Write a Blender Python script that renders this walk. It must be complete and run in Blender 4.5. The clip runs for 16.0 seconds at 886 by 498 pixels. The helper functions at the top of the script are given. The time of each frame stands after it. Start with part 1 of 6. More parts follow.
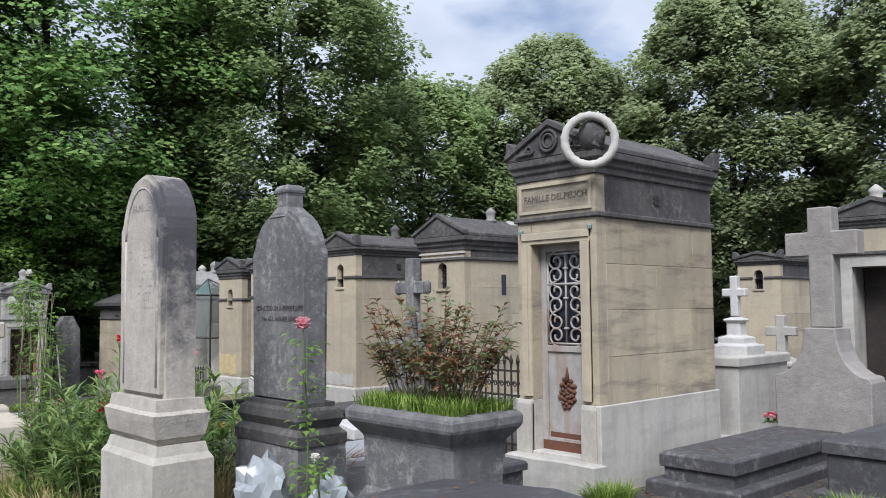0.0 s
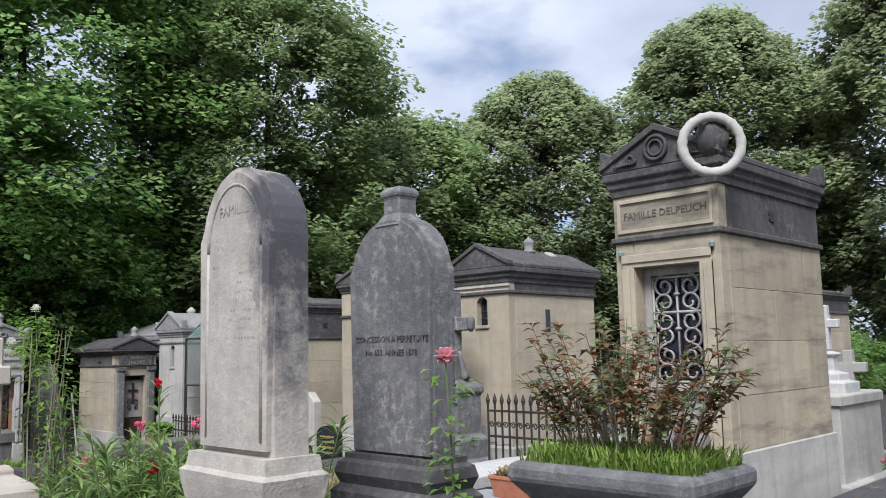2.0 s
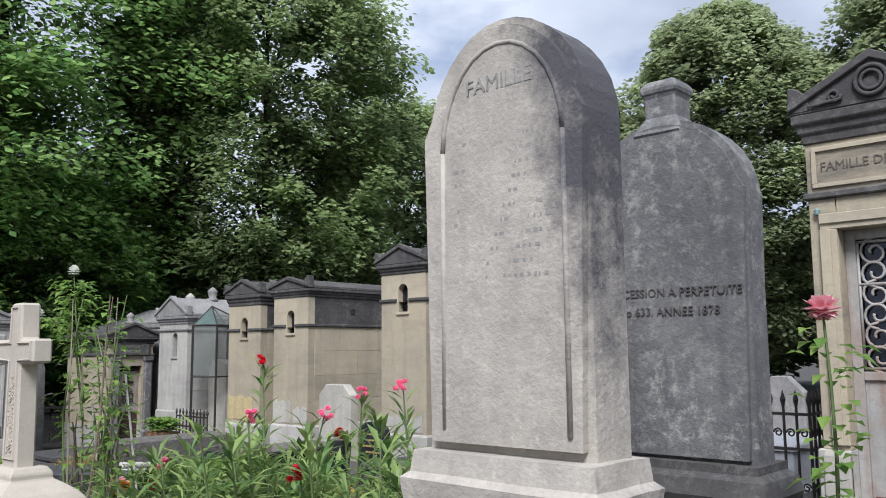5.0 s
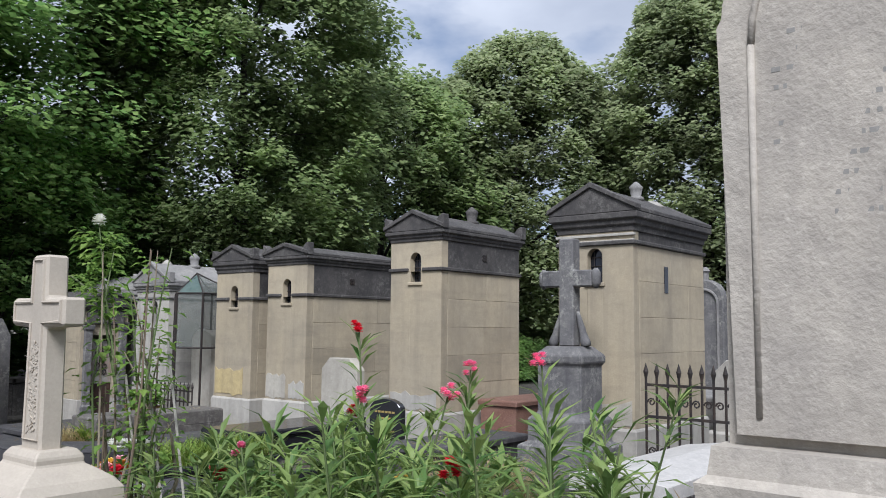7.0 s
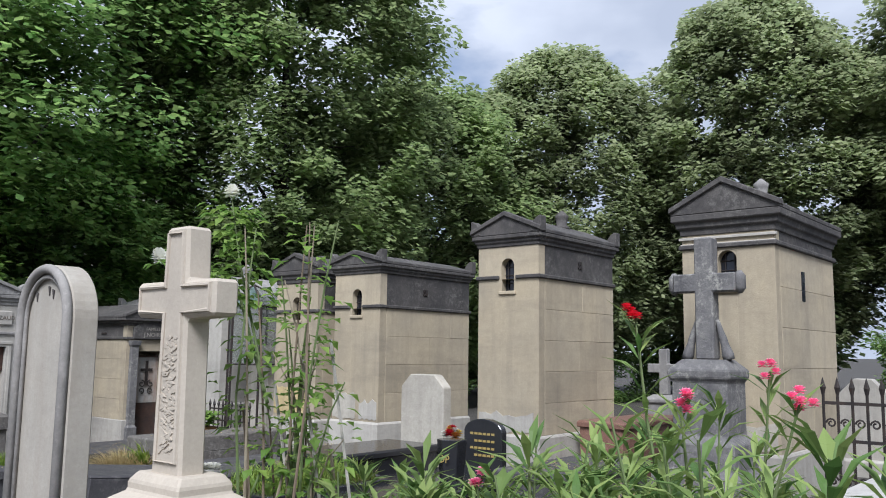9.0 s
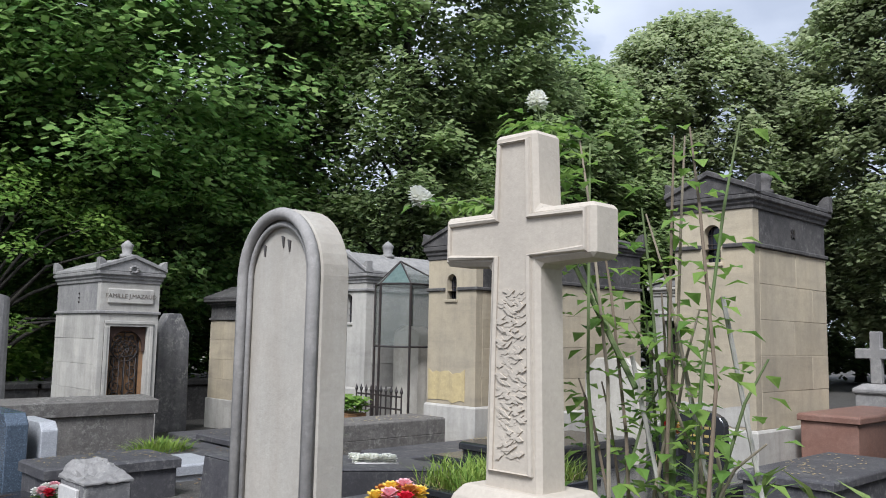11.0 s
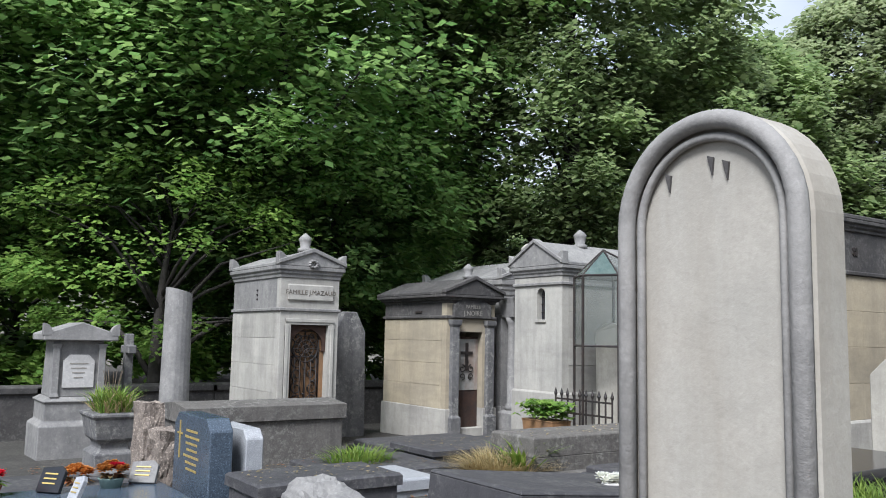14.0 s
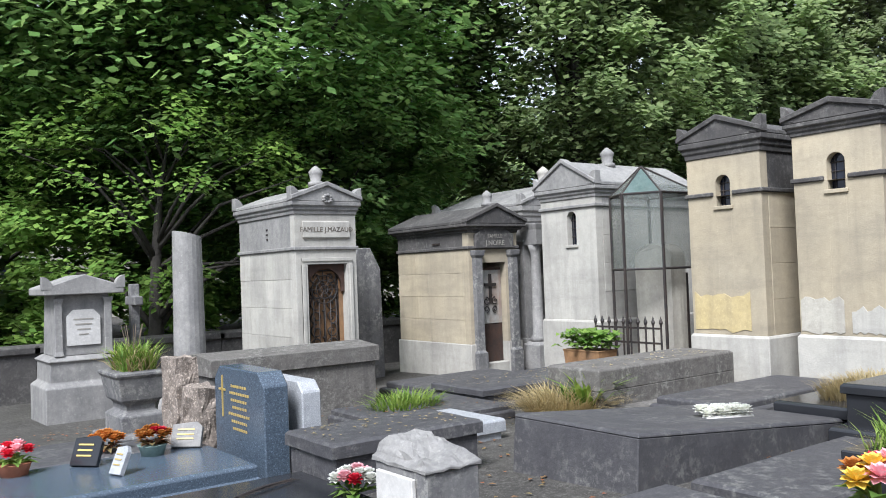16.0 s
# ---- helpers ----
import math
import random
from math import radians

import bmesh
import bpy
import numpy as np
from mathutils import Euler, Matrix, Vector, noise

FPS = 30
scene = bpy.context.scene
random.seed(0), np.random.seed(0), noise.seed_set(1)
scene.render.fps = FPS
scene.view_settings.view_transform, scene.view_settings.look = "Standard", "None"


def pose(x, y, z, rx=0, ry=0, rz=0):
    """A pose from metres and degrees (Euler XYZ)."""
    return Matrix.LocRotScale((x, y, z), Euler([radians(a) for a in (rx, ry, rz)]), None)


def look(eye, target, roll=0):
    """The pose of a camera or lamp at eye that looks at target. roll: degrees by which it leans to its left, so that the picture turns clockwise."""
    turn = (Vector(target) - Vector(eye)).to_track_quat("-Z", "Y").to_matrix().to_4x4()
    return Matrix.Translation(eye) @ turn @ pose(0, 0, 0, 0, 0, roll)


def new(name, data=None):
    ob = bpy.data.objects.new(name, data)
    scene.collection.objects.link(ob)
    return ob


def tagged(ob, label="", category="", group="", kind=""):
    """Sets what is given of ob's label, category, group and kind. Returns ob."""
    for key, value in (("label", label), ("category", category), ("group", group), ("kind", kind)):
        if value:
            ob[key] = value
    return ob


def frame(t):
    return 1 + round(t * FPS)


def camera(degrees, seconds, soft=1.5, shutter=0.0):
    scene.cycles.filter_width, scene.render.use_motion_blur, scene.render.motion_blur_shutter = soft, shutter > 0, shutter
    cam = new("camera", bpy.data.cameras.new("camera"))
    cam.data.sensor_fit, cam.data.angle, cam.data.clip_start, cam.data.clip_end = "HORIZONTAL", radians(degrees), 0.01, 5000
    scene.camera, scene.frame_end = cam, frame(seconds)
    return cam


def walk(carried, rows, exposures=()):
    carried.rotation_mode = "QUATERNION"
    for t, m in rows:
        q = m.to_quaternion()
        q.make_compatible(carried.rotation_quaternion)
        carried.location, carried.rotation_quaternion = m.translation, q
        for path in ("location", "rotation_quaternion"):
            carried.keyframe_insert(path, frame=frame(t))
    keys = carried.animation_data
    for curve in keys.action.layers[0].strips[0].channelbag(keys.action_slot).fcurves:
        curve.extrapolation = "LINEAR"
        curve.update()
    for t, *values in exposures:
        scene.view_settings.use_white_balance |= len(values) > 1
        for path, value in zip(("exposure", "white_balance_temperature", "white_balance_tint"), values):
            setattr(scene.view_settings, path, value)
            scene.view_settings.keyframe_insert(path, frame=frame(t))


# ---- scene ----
cam = camera(56.3, 16.0, soft=1.0)
METRES, EYE, TILT, LEAN, TURN = 10.8, 1.58, 0.0, 0.0, -42.8
ROWS = [
    (0.0, 0.0, 0.0, 0.0, 0.03, 3.95, 0.48),
    (0.5, -0.0248, 0.0251, -0.001, -0.8, 3.91, 0.73),
    (1.0, -0.0486, 0.0573, -0.0032, 1.09, 5.77, 0.87),
    (1.5, -0.0737, 0.0842, -0.0064, 2.0, 7.18, 0.56),
    (2.0, -0.0989, 0.1074, -0.0073, -2.37, 7.04, 1.21),
    (2.5, -0.1228, 0.1365, -0.0114, -2.08, 6.98, 2.42),
    (3.0, -0.143, 0.1611, -0.0141, -2.02, 7.68, 2.72),
    (3.5, -0.1628, 0.1836, -0.0165, -4.66, 7.42, 1.62),
    (4.0, -0.1834, 0.2084, -0.0171, -4.62, 7.33, 1.24),
    (4.5, -0.198, 0.2302, -0.0194, -4.56, 7.33, 0.72),
    (7.0, -0.2896, 0.3301, -0.0251, -8.09, 5.42, -0.59),
    (7.5, -0.3034, 0.3556, -0.0291, -11.88, 7.32, -0.49),
    (8.0, -0.3254, 0.3853, -0.0329, -10.31, 8.22, -1.28),
    (8.5, -0.3508, 0.4083, -0.0339, -10.55, 7.72, -1.31),
    (9.0, -0.3721, 0.4394, -0.0392, -7.22, 7.07, -0.85),
    (9.5, -0.3961, 0.4763, -0.0391, -2.86, 7.14, -0.71),
    (12.0, -0.5001, 0.6018, -0.0532, 0.74, 5.57, -1.3),
    (12.5, -0.5174, 0.6226, -0.0529, 4.08, 6.0, -0.88),
    (13.0, -0.5393, 0.6394, -0.0524, 4.06, 6.06, -0.59),
    (13.5, -0.5514, 0.6628, -0.0543, 5.34, 6.05, -0.69),
    (14.0, -0.5631, 0.6818, -0.0562, 8.05, 6.13, -1.06),
    (14.5, -0.5877, 0.7034, -0.0585, 8.11, 7.34, -0.78),
    (15.0, -0.6057, 0.7307, -0.0582, 8.51, 6.37, 2.1),
    (15.5, -0.622, 0.7418, -0.0591, 7.73, 3.3, 2.05),
    (16.0, -0.6433, 0.7507, -0.0579, 6.29, 1.6, 2.12),
]
walk(cam, [(t, pose(0, 0, EYE, TILT, LEAN, TURN) @ pose(METRES * x, METRES * y, METRES * z, 90 + pitch, roll, yaw)) for t, x, y, z, yaw, pitch, roll in ROWS], [(0.0, 0.36, 5750, 14), (4.5, 0.36, 5750, 14), (7.5, 0.2, 5750, 14), (9.5, 0.4, 5750, 14), (13.0, 0.46, 5750, 12), (16.0, 0.92, 5750, 12)])
world = bpy.data.worlds.new("sky")
scene.world = world
world.use_nodes = True


def sky_nodes():
    """Bright broken cloud over a blue sky."""
    nt = world.node_tree
    nt.nodes.clear()
    out = nt.nodes.new("ShaderNodeOutputWorld")
    bg = nt.nodes.new("ShaderNodeBackground")
    sky = nt.nodes.new("ShaderNodeTexSky")
    sky.sky_type, sky.sun_disc = "NISHITA", False
    sky.sun_elevation, sky.sun_rotation = radians(50), radians(-123)
    co = nt.nodes.new("ShaderNodeTexCoord")
    mp = nt.nodes.new("ShaderNodeMapping")
    mp.inputs["Scale"].default_value = (1.0, 1.0, 2.2)
    mp.inputs["Location"].default_value = (0.35, 0.1, 0.0)
    n1 = nt.nodes.new("ShaderNodeTexNoise")
    n1.inputs["Scale"].default_value, n1.inputs["Detail"].default_value = 2.6, 7
    n1.inputs["Roughness"].default_value = 0.5
    ramp = nt.nodes.new("ShaderNodeValToRGB")
    ramp.color_ramp.elements[0].position, ramp.color_ramp.elements[1].position = 0.33, 0.46
    n2 = nt.nodes.new("ShaderNodeTexNoise")
    n2.inputs["Scale"].default_value, n2.inputs["Detail"].default_value = 3.5, 6
    shade = nt.nodes.new("ShaderNodeValToRGB")
    shade.color_ramp.elements[0].color = (5.0, 5.4, 6.0, 1)
    shade.color_ramp.elements[1].color = (7.6, 7.9, 8.2, 1)
    shade.color_ramp.elements[0].position, shade.color_ramp.elements[1].position = 0.35, 0.65
    mix = nt.nodes.new("ShaderNodeMix")
    mix.data_type = "RGBA"
    lk = nt.links.new
    lk(co.outputs["Generated"], mp.inputs["Vector"])
    lk(mp.outputs[0], n1.inputs["Vector"])
    lk(mp.outputs[0], n2.inputs["Vector"])
    lk(n1.outputs["Fac"], ramp.inputs[0])
    lk(n2.outputs["Fac"], shade.inputs[0])
    lk(ramp.outputs[0], mix.inputs["Factor"])
    lk(sky.outputs[0], mix.inputs["A"])
    lk(shade.outputs[0], mix.inputs["B"])
    lk(mix.outputs["Result"], bg.inputs["Color"])
    bg.inputs["Strength"].default_value = 0.088
    lk(bg.outputs[0], out.inputs[0])


sky_nodes()
sun = new("sun", bpy.data.lights.new("sun", "SUN"))
sun.data.energy, sun.data.angle, sun.data.color = 4.2, radians(22), (1.0, 0.975, 0.93)
sun.matrix_world = look((-5.2, -3.4, 7.4), (0, 0, 0))


# ---- materials ----
def material(name, base, second, rough=0.85, scale=3.0, streak=0.0, dark=(0.05, 0.05, 0.05), speck=0.0, bump=0.25, metal=0.0,
             grain=60.0, vary=0.06, moss=0.0, spec=0.35, band=0.0, mottle=0.35, runs=0.0, crust=None):
    """A weathered surface: broad mottling, fine grain, optional runs of dark crust, specks and lichen."""
    m = bpy.data.materials.new(name)
    m.use_nodes = True
    nt = m.node_tree
    b = nt.nodes["Principled BSDF"]
    b.inputs["Roughness"].default_value, b.inputs["Metallic"].default_value = rough, metal
    b.inputs["Specular IOR Level"].default_value = spec
    lk = nt.links.new
    co = nt.nodes.new("ShaderNodeNewGeometry")
    info = nt.nodes.new("ShaderNodeObjectInfo")

    def noise_tex(sc, detail=5, rgh=0.6, stretch=None):
        n = nt.nodes.new("ShaderNodeTexNoise")
        n.inputs["Scale"].default_value, n.inputs["Detail"].default_value, n.inputs["Roughness"].default_value = sc, detail, rgh
        if stretch:
            mp = nt.nodes.new("ShaderNodeMapping")
            mp.inputs["Scale"].default_value = stretch
            lk(co.outputs["Position"], mp.inputs["Vector"])
            lk(mp.outputs[0], n.inputs["Vector"])
        else:
            lk(co.outputs["Position"], n.inputs["Vector"])
        return n.outputs["Fac"]

    def ramp(fac, lo, hi):
        r = nt.nodes.new("ShaderNodeMapRange")
        r.inputs["From Min"].default_value, r.inputs["From Max"].default_value = lo, hi
        lk(fac, r.inputs["Value"])
        return r.outputs["Result"]

    def mix(fac, a, c, blend="MIX"):
        x = nt.nodes.new("ShaderNodeMix")
        x.data_type, x.blend_type = "RGBA", blend
        if isinstance(fac, float):
            x.inputs["Factor"].default_value = fac
        else:
            lk(fac, x.inputs["Factor"])
        for key, v in (("A", a), ("B", c)):
            if isinstance(v, tuple):
                x.inputs[key].default_value = (*v, 1)
            else:
                lk(v, x.inputs[key])
        return x.outputs["Result"]

    def times(fac, k):
        x = nt.nodes.new("ShaderNodeMath")
        x.operation = "MULTIPLY"
        lk(fac, x.inputs[0])
        if isinstance(k, float):
            x.inputs[1].default_value = k
        else:
            lk(k, x.inputs[1])
        return x.outputs[0]

    col = mix(ramp(noise_tex(scale), 0.32, 0.68), base, second)
    fine = noise_tex(grain, 3, 0.7)
    col = mix(times(ramp(fine, 0.3, 0.75), 0.28), col, tuple(0.55 * c for c in base))
    col = mix(times(ramp(noise_tex(13.0, 8, 0.75), 0.42, 0.66), mottle), col, tuple(0.42 * c for c in base))
    col = mix(times(ramp(noise_tex(31.0, 4, 0.7), 0.57, 0.68), mottle), col, tuple(min(1, 1.5 * c) for c in second))
    if band:
        col = mix(times(ramp(noise_tex(1.3, 7, 0.7, (0.5, 0.5, 2.6)), 0.50, 0.66), band), col, dark)
    if speck:
        col = mix(times(ramp(noise_tex(grain * 1.7, 2), 0.56, 0.66), speck), col, tuple(min(1, 2.4 * c + 0.03) for c in base))
    if streak:
        col = mix(times(ramp(noise_tex(1.7, 8, 0.68, (1.3, 1.3, 0.75)), 0.46, 0.70), streak), col, dark)
    if runs:
        col = mix(times(ramp(noise_tex(1.0, 6, 0.62, (7.0, 7.0, 0.45)), 0.49, 0.70), runs), col, dark)
        col = mix(times(ramp(noise_tex(0.8, 5, 0.6, (1.1, 1.1, 1.6)), 0.52, 0.62), runs * 0.6), col, tuple(0.62 * c for c in second))
    if moss:
        col = mix(times(ramp(noise_tex(14.0, 9, 0.8), 0.50, 0.60), times(ramp(noise_tex(2.2, 4, 0.6), 0.38, 0.62), moss)), col, (0.33, 0.32, 0.28))
    if crust:
        # a black sulphate crust with a ragged edge, on one side of a slanting line across the stone
        (nx, ny, nz), lo, hi, tint = crust
        d = nt.nodes.new("ShaderNodeVectorMath")
        d.operation = "DOT_PRODUCT"
        lk(co.outputs["Position"], d.inputs[0])
        d.inputs[1].default_value = (nx, ny, nz)
        ad = nt.nodes.new("ShaderNodeMath")
        ad.operation = "MULTIPLY_ADD"
        lk(noise_tex(6.0, 8, 0.75), ad.inputs[0])
        ad.inputs[1].default_value = 0.5
        lk(d.outputs["Value"], ad.inputs[2])
        col = mix(ramp(ad.outputs[0], lo + 0.25, hi + 0.25), col, tint)
    if vary:
        hsv = nt.nodes.new("ShaderNodeHueSaturation")
        r = nt.nodes.new("ShaderNodeMapRange")
        r.inputs["To Min"].default_value, r.inputs["To Max"].default_value = 1 - vary, 1 + vary
        lk(info.outputs["Random"], r.inputs["Value"])
        lk(r.outputs["Result"], hsv.inputs["Value"])
        lk(col, hsv.inputs["Color"])
        col = hsv.outputs[0]
    lk(col, b.inputs["Base Color"])
    if bump:
        bp = nt.nodes.new("ShaderNodeBump")
        bp.inputs["Strength"].default_value, bp.inputs["Distance"].default_value = bump, 0.01
        lk(fine, bp.inputs["Height"])
        bp2 = nt.nodes.new("ShaderNodeBump")
        bp2.inputs["Strength"].default_value, bp2.inputs["Distance"].default_value = bump, 0.02
        lk(noise_tex(9.0, 5), bp2.inputs["Height"])
        lk(bp.outputs[0], bp2.inputs["Normal"])
        lk(bp2.outputs[0], b.inputs["Normal"])
    return m


def leaf_material(name, a, c, trans=0.35, rough=0.5):
    """Leaves: each one its own green, some light let through."""
    m = bpy.data.materials.new(name)
    m.use_nodes = True
    nt = m.node_tree
    lk = nt.links.new
    b = nt.nodes["Principled BSDF"]
    b.inputs["Roughness"].default_value = rough
    b.inputs["Specular IOR Level"].default_value = 0.3
    geo = nt.nodes.new("ShaderNodeNewGeometry")
    info = nt.nodes.new("ShaderNodeObjectInfo")
    r = nt.nodes.new("ShaderNodeValToRGB")
    r.color_ramp.elements[0].color, r.color_ramp.elements[1].color = (*a, 1), (*c, 1)
    lk(geo.outputs["Random Per Island"], r.inputs[0])
    n = nt.nodes.new("ShaderNodeTexNoise")
    n.inputs["Scale"].default_value = 0.45
    lk(geo.outputs["Position"], n.inputs["Vector"])
    hsv = nt.nodes.new("ShaderNodeHueSaturation")
    mr = nt.nodes.new("ShaderNodeMapRange")
    mr.inputs["From Min"].default_value, mr.inputs["From Max"].default_value = 0.35, 0.65
    mr.inputs["To Min"].default_value, mr.inputs["To Max"].default_value = 0.75, 1.3
    lk(n.outputs["Fac"], mr.inputs["Value"])
    lk(mr.outputs["Result"], hsv.inputs["Value"])
    lk(r.outputs[0], hsv.inputs["Color"])
    lk(hsv.outputs[0], b.inputs["Base Color"])
    tr = nt.nodes.new("ShaderNodeBsdfTranslucent")
    lk(hsv.outputs[0], tr.inputs["Color"])
    mx = nt.nodes.new("ShaderNodeMixShader")
    mx.inputs[0].default_value = trans
    lk(b.outputs[0], mx.inputs[1])
    lk(tr.outputs[0], mx.inputs[2])
    lk(mx.outputs[0], nt.nodes["Material Output"].inputs[0])
    return m


CREAM = material("cream_limestone", (0.46, 0.385, 0.262), (0.40, 0.345, 0.25), scale=1.1, streak=0.3, dark=(0.17, 0.15, 0.12), vary=0.10, band=0.3, mottle=0.18, bump=0.25, runs=0.25)
CREAMWORN = material("damp_stained_limestone", (0.45, 0.375, 0.25), (0.39, 0.335, 0.24), scale=1.1, streak=0.35, dark=(0.13, 0.115, 0.095), vary=0.14, band=0.85, mottle=0.22, bump=0.3, runs=0.3)
PALE = material("pale_limestone", (0.475, 0.445, 0.385), (0.40, 0.378, 0.33), scale=1.6, streak=0.35, dark=(0.14, 0.13, 0.12), vary=0.09, band=0.25, mottle=0.2, bump=0.25, runs=0.28)
WHITE = material("white_limestone", (0.476, 0.442, 0.367), (0.408, 0.374, 0.313), scale=2.5, streak=0.22, dark=(0.22, 0.20, 0.17), vary=0.03, runs=0.4)
SOOT = material("blackened_limestone", (0.058, 0.053, 0.050), (0.108, 0.099, 0.090), scale=3.0, streak=0.5, dark=(0.04, 0.039, 0.040), moss=0.3, vary=0.08, runs=0.35)
GREY = material("grey_limestone", (0.225, 0.214, 0.199), (0.310, 0.295, 0.272), scale=2.6, streak=0.5, dark=(0.085, 0.083, 0.086), moss=0.45, runs=0.35)
DARKSTONE = material("dark_lichened_stone", (0.128, 0.123, 0.123), (0.204, 0.196, 0.183), scale=4.0, streak=0.5, dark=(0.055, 0.053, 0.057), moss=0.85, runs=0.5, bump=0.4)
SLAB = material("dark_tomb_slab", (0.056, 0.053, 0.056), (0.080, 0.076, 0.077), rough=0.6, scale=2.5, streak=0.3, moss=0.36, runs=0.25, mottle=0.35, bump=0.35)
ROCK = material("rough_brown_granite", (0.105, 0.095, 0.083), (0.155, 0.142, 0.126), scale=3.0, speck=0.25, bump=0.6, grain=45, moss=0.55, runs=0.4, streak=0.5, dark=(0.045, 0.042, 0.04))
PEBBLY = material("pebbly_brown_granite", (0.28, 0.23, 0.185), (0.12, 0.10, 0.085), scale=38.0, speck=0.5, bump=1.0, grain=30)
RUSTDARK = material("dark_rusted_sheet", (0.045, 0.030, 0.024), (0.085, 0.042, 0.026), rough=0.8, scale=7, streak=0.4, bump=0.3)
PATCH = material("ochre_mortar", (0.52, 0.41, 0.20), (0.46, 0.37, 0.20), scale=4, bump=0.15, runs=0.2)
BLACKGRAN = material("polished_black_granite", (0.018, 0.019, 0.021), (0.026, 0.026, 0.028), rough=0.18, speck=0.15, bump=0.02, grain=200, spec=0.5, mottle=0.0)
BLUEGRAN = material("polished_blue_granite", (0.040, 0.056, 0.076), (0.085, 0.105, 0.13), rough=0.22, scale=70.0, speck=0.85, bump=0.02, grain=55, spec=0.5, mottle=0.0)
PALEGRAN = material("pale_grey_granite", (0.285, 0.292, 0.300), (0.345, 0.345, 0.345), rough=0.5, speck=0.5, bump=0.05, grain=150)
REDGRAN = material("red_granite", (0.176, 0.091, 0.065), (0.221, 0.130, 0.098), rough=0.5, speck=0.5, bump=0.1, grain=120)
MARBLE = material("white_marble", (0.577, 0.554, 0.515), (0.515, 0.491, 0.452), rough=0.5, scale=4, streak=0.2, dark=(0.35, 0.33, 0.30), bump=0.08)
ZINC = material("zinc_sheet", (0.264, 0.280, 0.288), (0.200, 0.216, 0.224), rough=0.5, metal=0.6, bump=0.08)
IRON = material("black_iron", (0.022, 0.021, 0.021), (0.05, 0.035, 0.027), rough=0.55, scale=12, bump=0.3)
RUST = material("rusty_iron", (0.16, 0.06, 0.03), (0.10, 0.05, 0.035), rough=0.85, scale=12, bump=0.5)
PAINT = material("flaking_pale_paint", (0.408, 0.399, 0.365), (0.340, 0.323, 0.289), rough=0.6, scale=6, streak=0.6, dark=(0.22, 0.10, 0.05), bump=0.2, runs=0.5)
COPPER = material("verdigris_copper", (0.16, 0.24, 0.22), (0.22, 0.29, 0.26), rough=0.7, scale=8)
GOLD = material("faded_gilt", (0.55, 0.40, 0.12), (0.45, 0.34, 0.13), rough=0.5, metal=0.4, bump=0.05, mottle=0.0)
INK = material("dark_lettering", (0.10, 0.085, 0.07), (0.16, 0.13, 0.10), bump=0.0, vary=0, mottle=0.0)
LETTERGREY = material("pale_cut_lettering", (0.22, 0.20, 0.17), (0.30, 0.28, 0.24), bump=0.0, vary=0, mottle=0.0)
WOODDOOR = material("brown_wood", (0.24, 0.13, 0.06), (0.30, 0.17, 0.08), rough=0.6, scale=5, streak=0.4)
GRAVEL = material("gravelly_earth", (0.062, 0.056, 0.048), (0.040, 0.036, 0.031), scale=1.5, speck=0.5, bump=0.9, grain=40, moss=0.2)
SOIL = material("dark_soil", (0.055, 0.042, 0.03), (0.085, 0.065, 0.045), bump=0.9, grain=30)
TERRA = material("terracotta", (0.42, 0.16, 0.085), (0.36, 0.14, 0.08), scale=6, bump=0.1)
BARK = material("dark_bark", (0.060, 0.052, 0.042), (0.035, 0.030, 0.026), bump=1.0, scale=6, grain=18)
STEM = material("dry_stem", (0.20, 0.16, 0.11), (0.14, 0.10, 0.07), bump=0.2)
PALECANE = material("bleached_cane", (0.30, 0.26, 0.19), (0.19, 0.15, 0.10), bump=0.2)
GREENSTEM = material("green_stem", (0.10, 0.15, 0.05), (0.14, 0.16, 0.07), bump=0.1, mottle=0.0)
BUFF = material("buff_render", (0.416, 0.384, 0.320), (0.360, 0.336, 0.288), scale=0.5)
PLASTIC = material("clear_wrapping", (0.330, 0.348, 0.348), (0.252, 0.270, 0.276), rough=0.15, bump=0.1, spec=0.5, mottle=0.0)
GLASS = bpy.data.materials.new("dark_window_glass")
GLASS.use_nodes = True
_g = GLASS.node_tree.nodes["Principled BSDF"]
_g.inputs["Base Color"].default_value, _g.inputs["Roughness"].default_value = (0.012, 0.014, 0.022, 1), 0.12
OLDGLASS = bpy.data.materials.new("dusty_greenish_glass")
OLDGLASS.use_nodes = True
_g = OLDGLASS.node_tree.nodes["Principled BSDF"]
_g.inputs["Base Color"].default_value, _g.inputs["Roughness"].default_value, _g.inputs["Alpha"].default_value = (0.24, 0.26, 0.23, 1), 0.3, 0.4
LEAF_DARK = leaf_material("deep_green_leaves", (0.135, 0.255, 0.075), (0.32, 0.45, 0.145), 0.6)
LEAF_MID = leaf_material("mid_green_leaves", (0.165, 0.235, 0.095), (0.34, 0.41, 0.18), 0.6)
LEAF_PALE = leaf_material("silvery_green_leaves", (0.20, 0.255, 0.12), (0.40, 0.44, 0.24), 0.6)
LEAF_BRIGHT = leaf_material("fresh_green_leaves", (0.12, 0.23, 0.045), (0.25, 0.36, 0.08), 0.5)
LEAF_OLEANDER = leaf_material("oleander_leaves", (0.065, 0.13, 0.032), (0.22, 0.28, 0.085), 0.35)
LEAF_RED = leaf_material("russet_leaves", (0.26, 0.09, 0.045), (0.20, 0.16, 0.07))
GRASS = leaf_material("grass_blades", (0.11, 0.20, 0.03), (0.25, 0.32, 0.06))
STRAW = leaf_material("dry_grass", (0.33, 0.26, 0.12), (0.48, 0.38, 0.20))
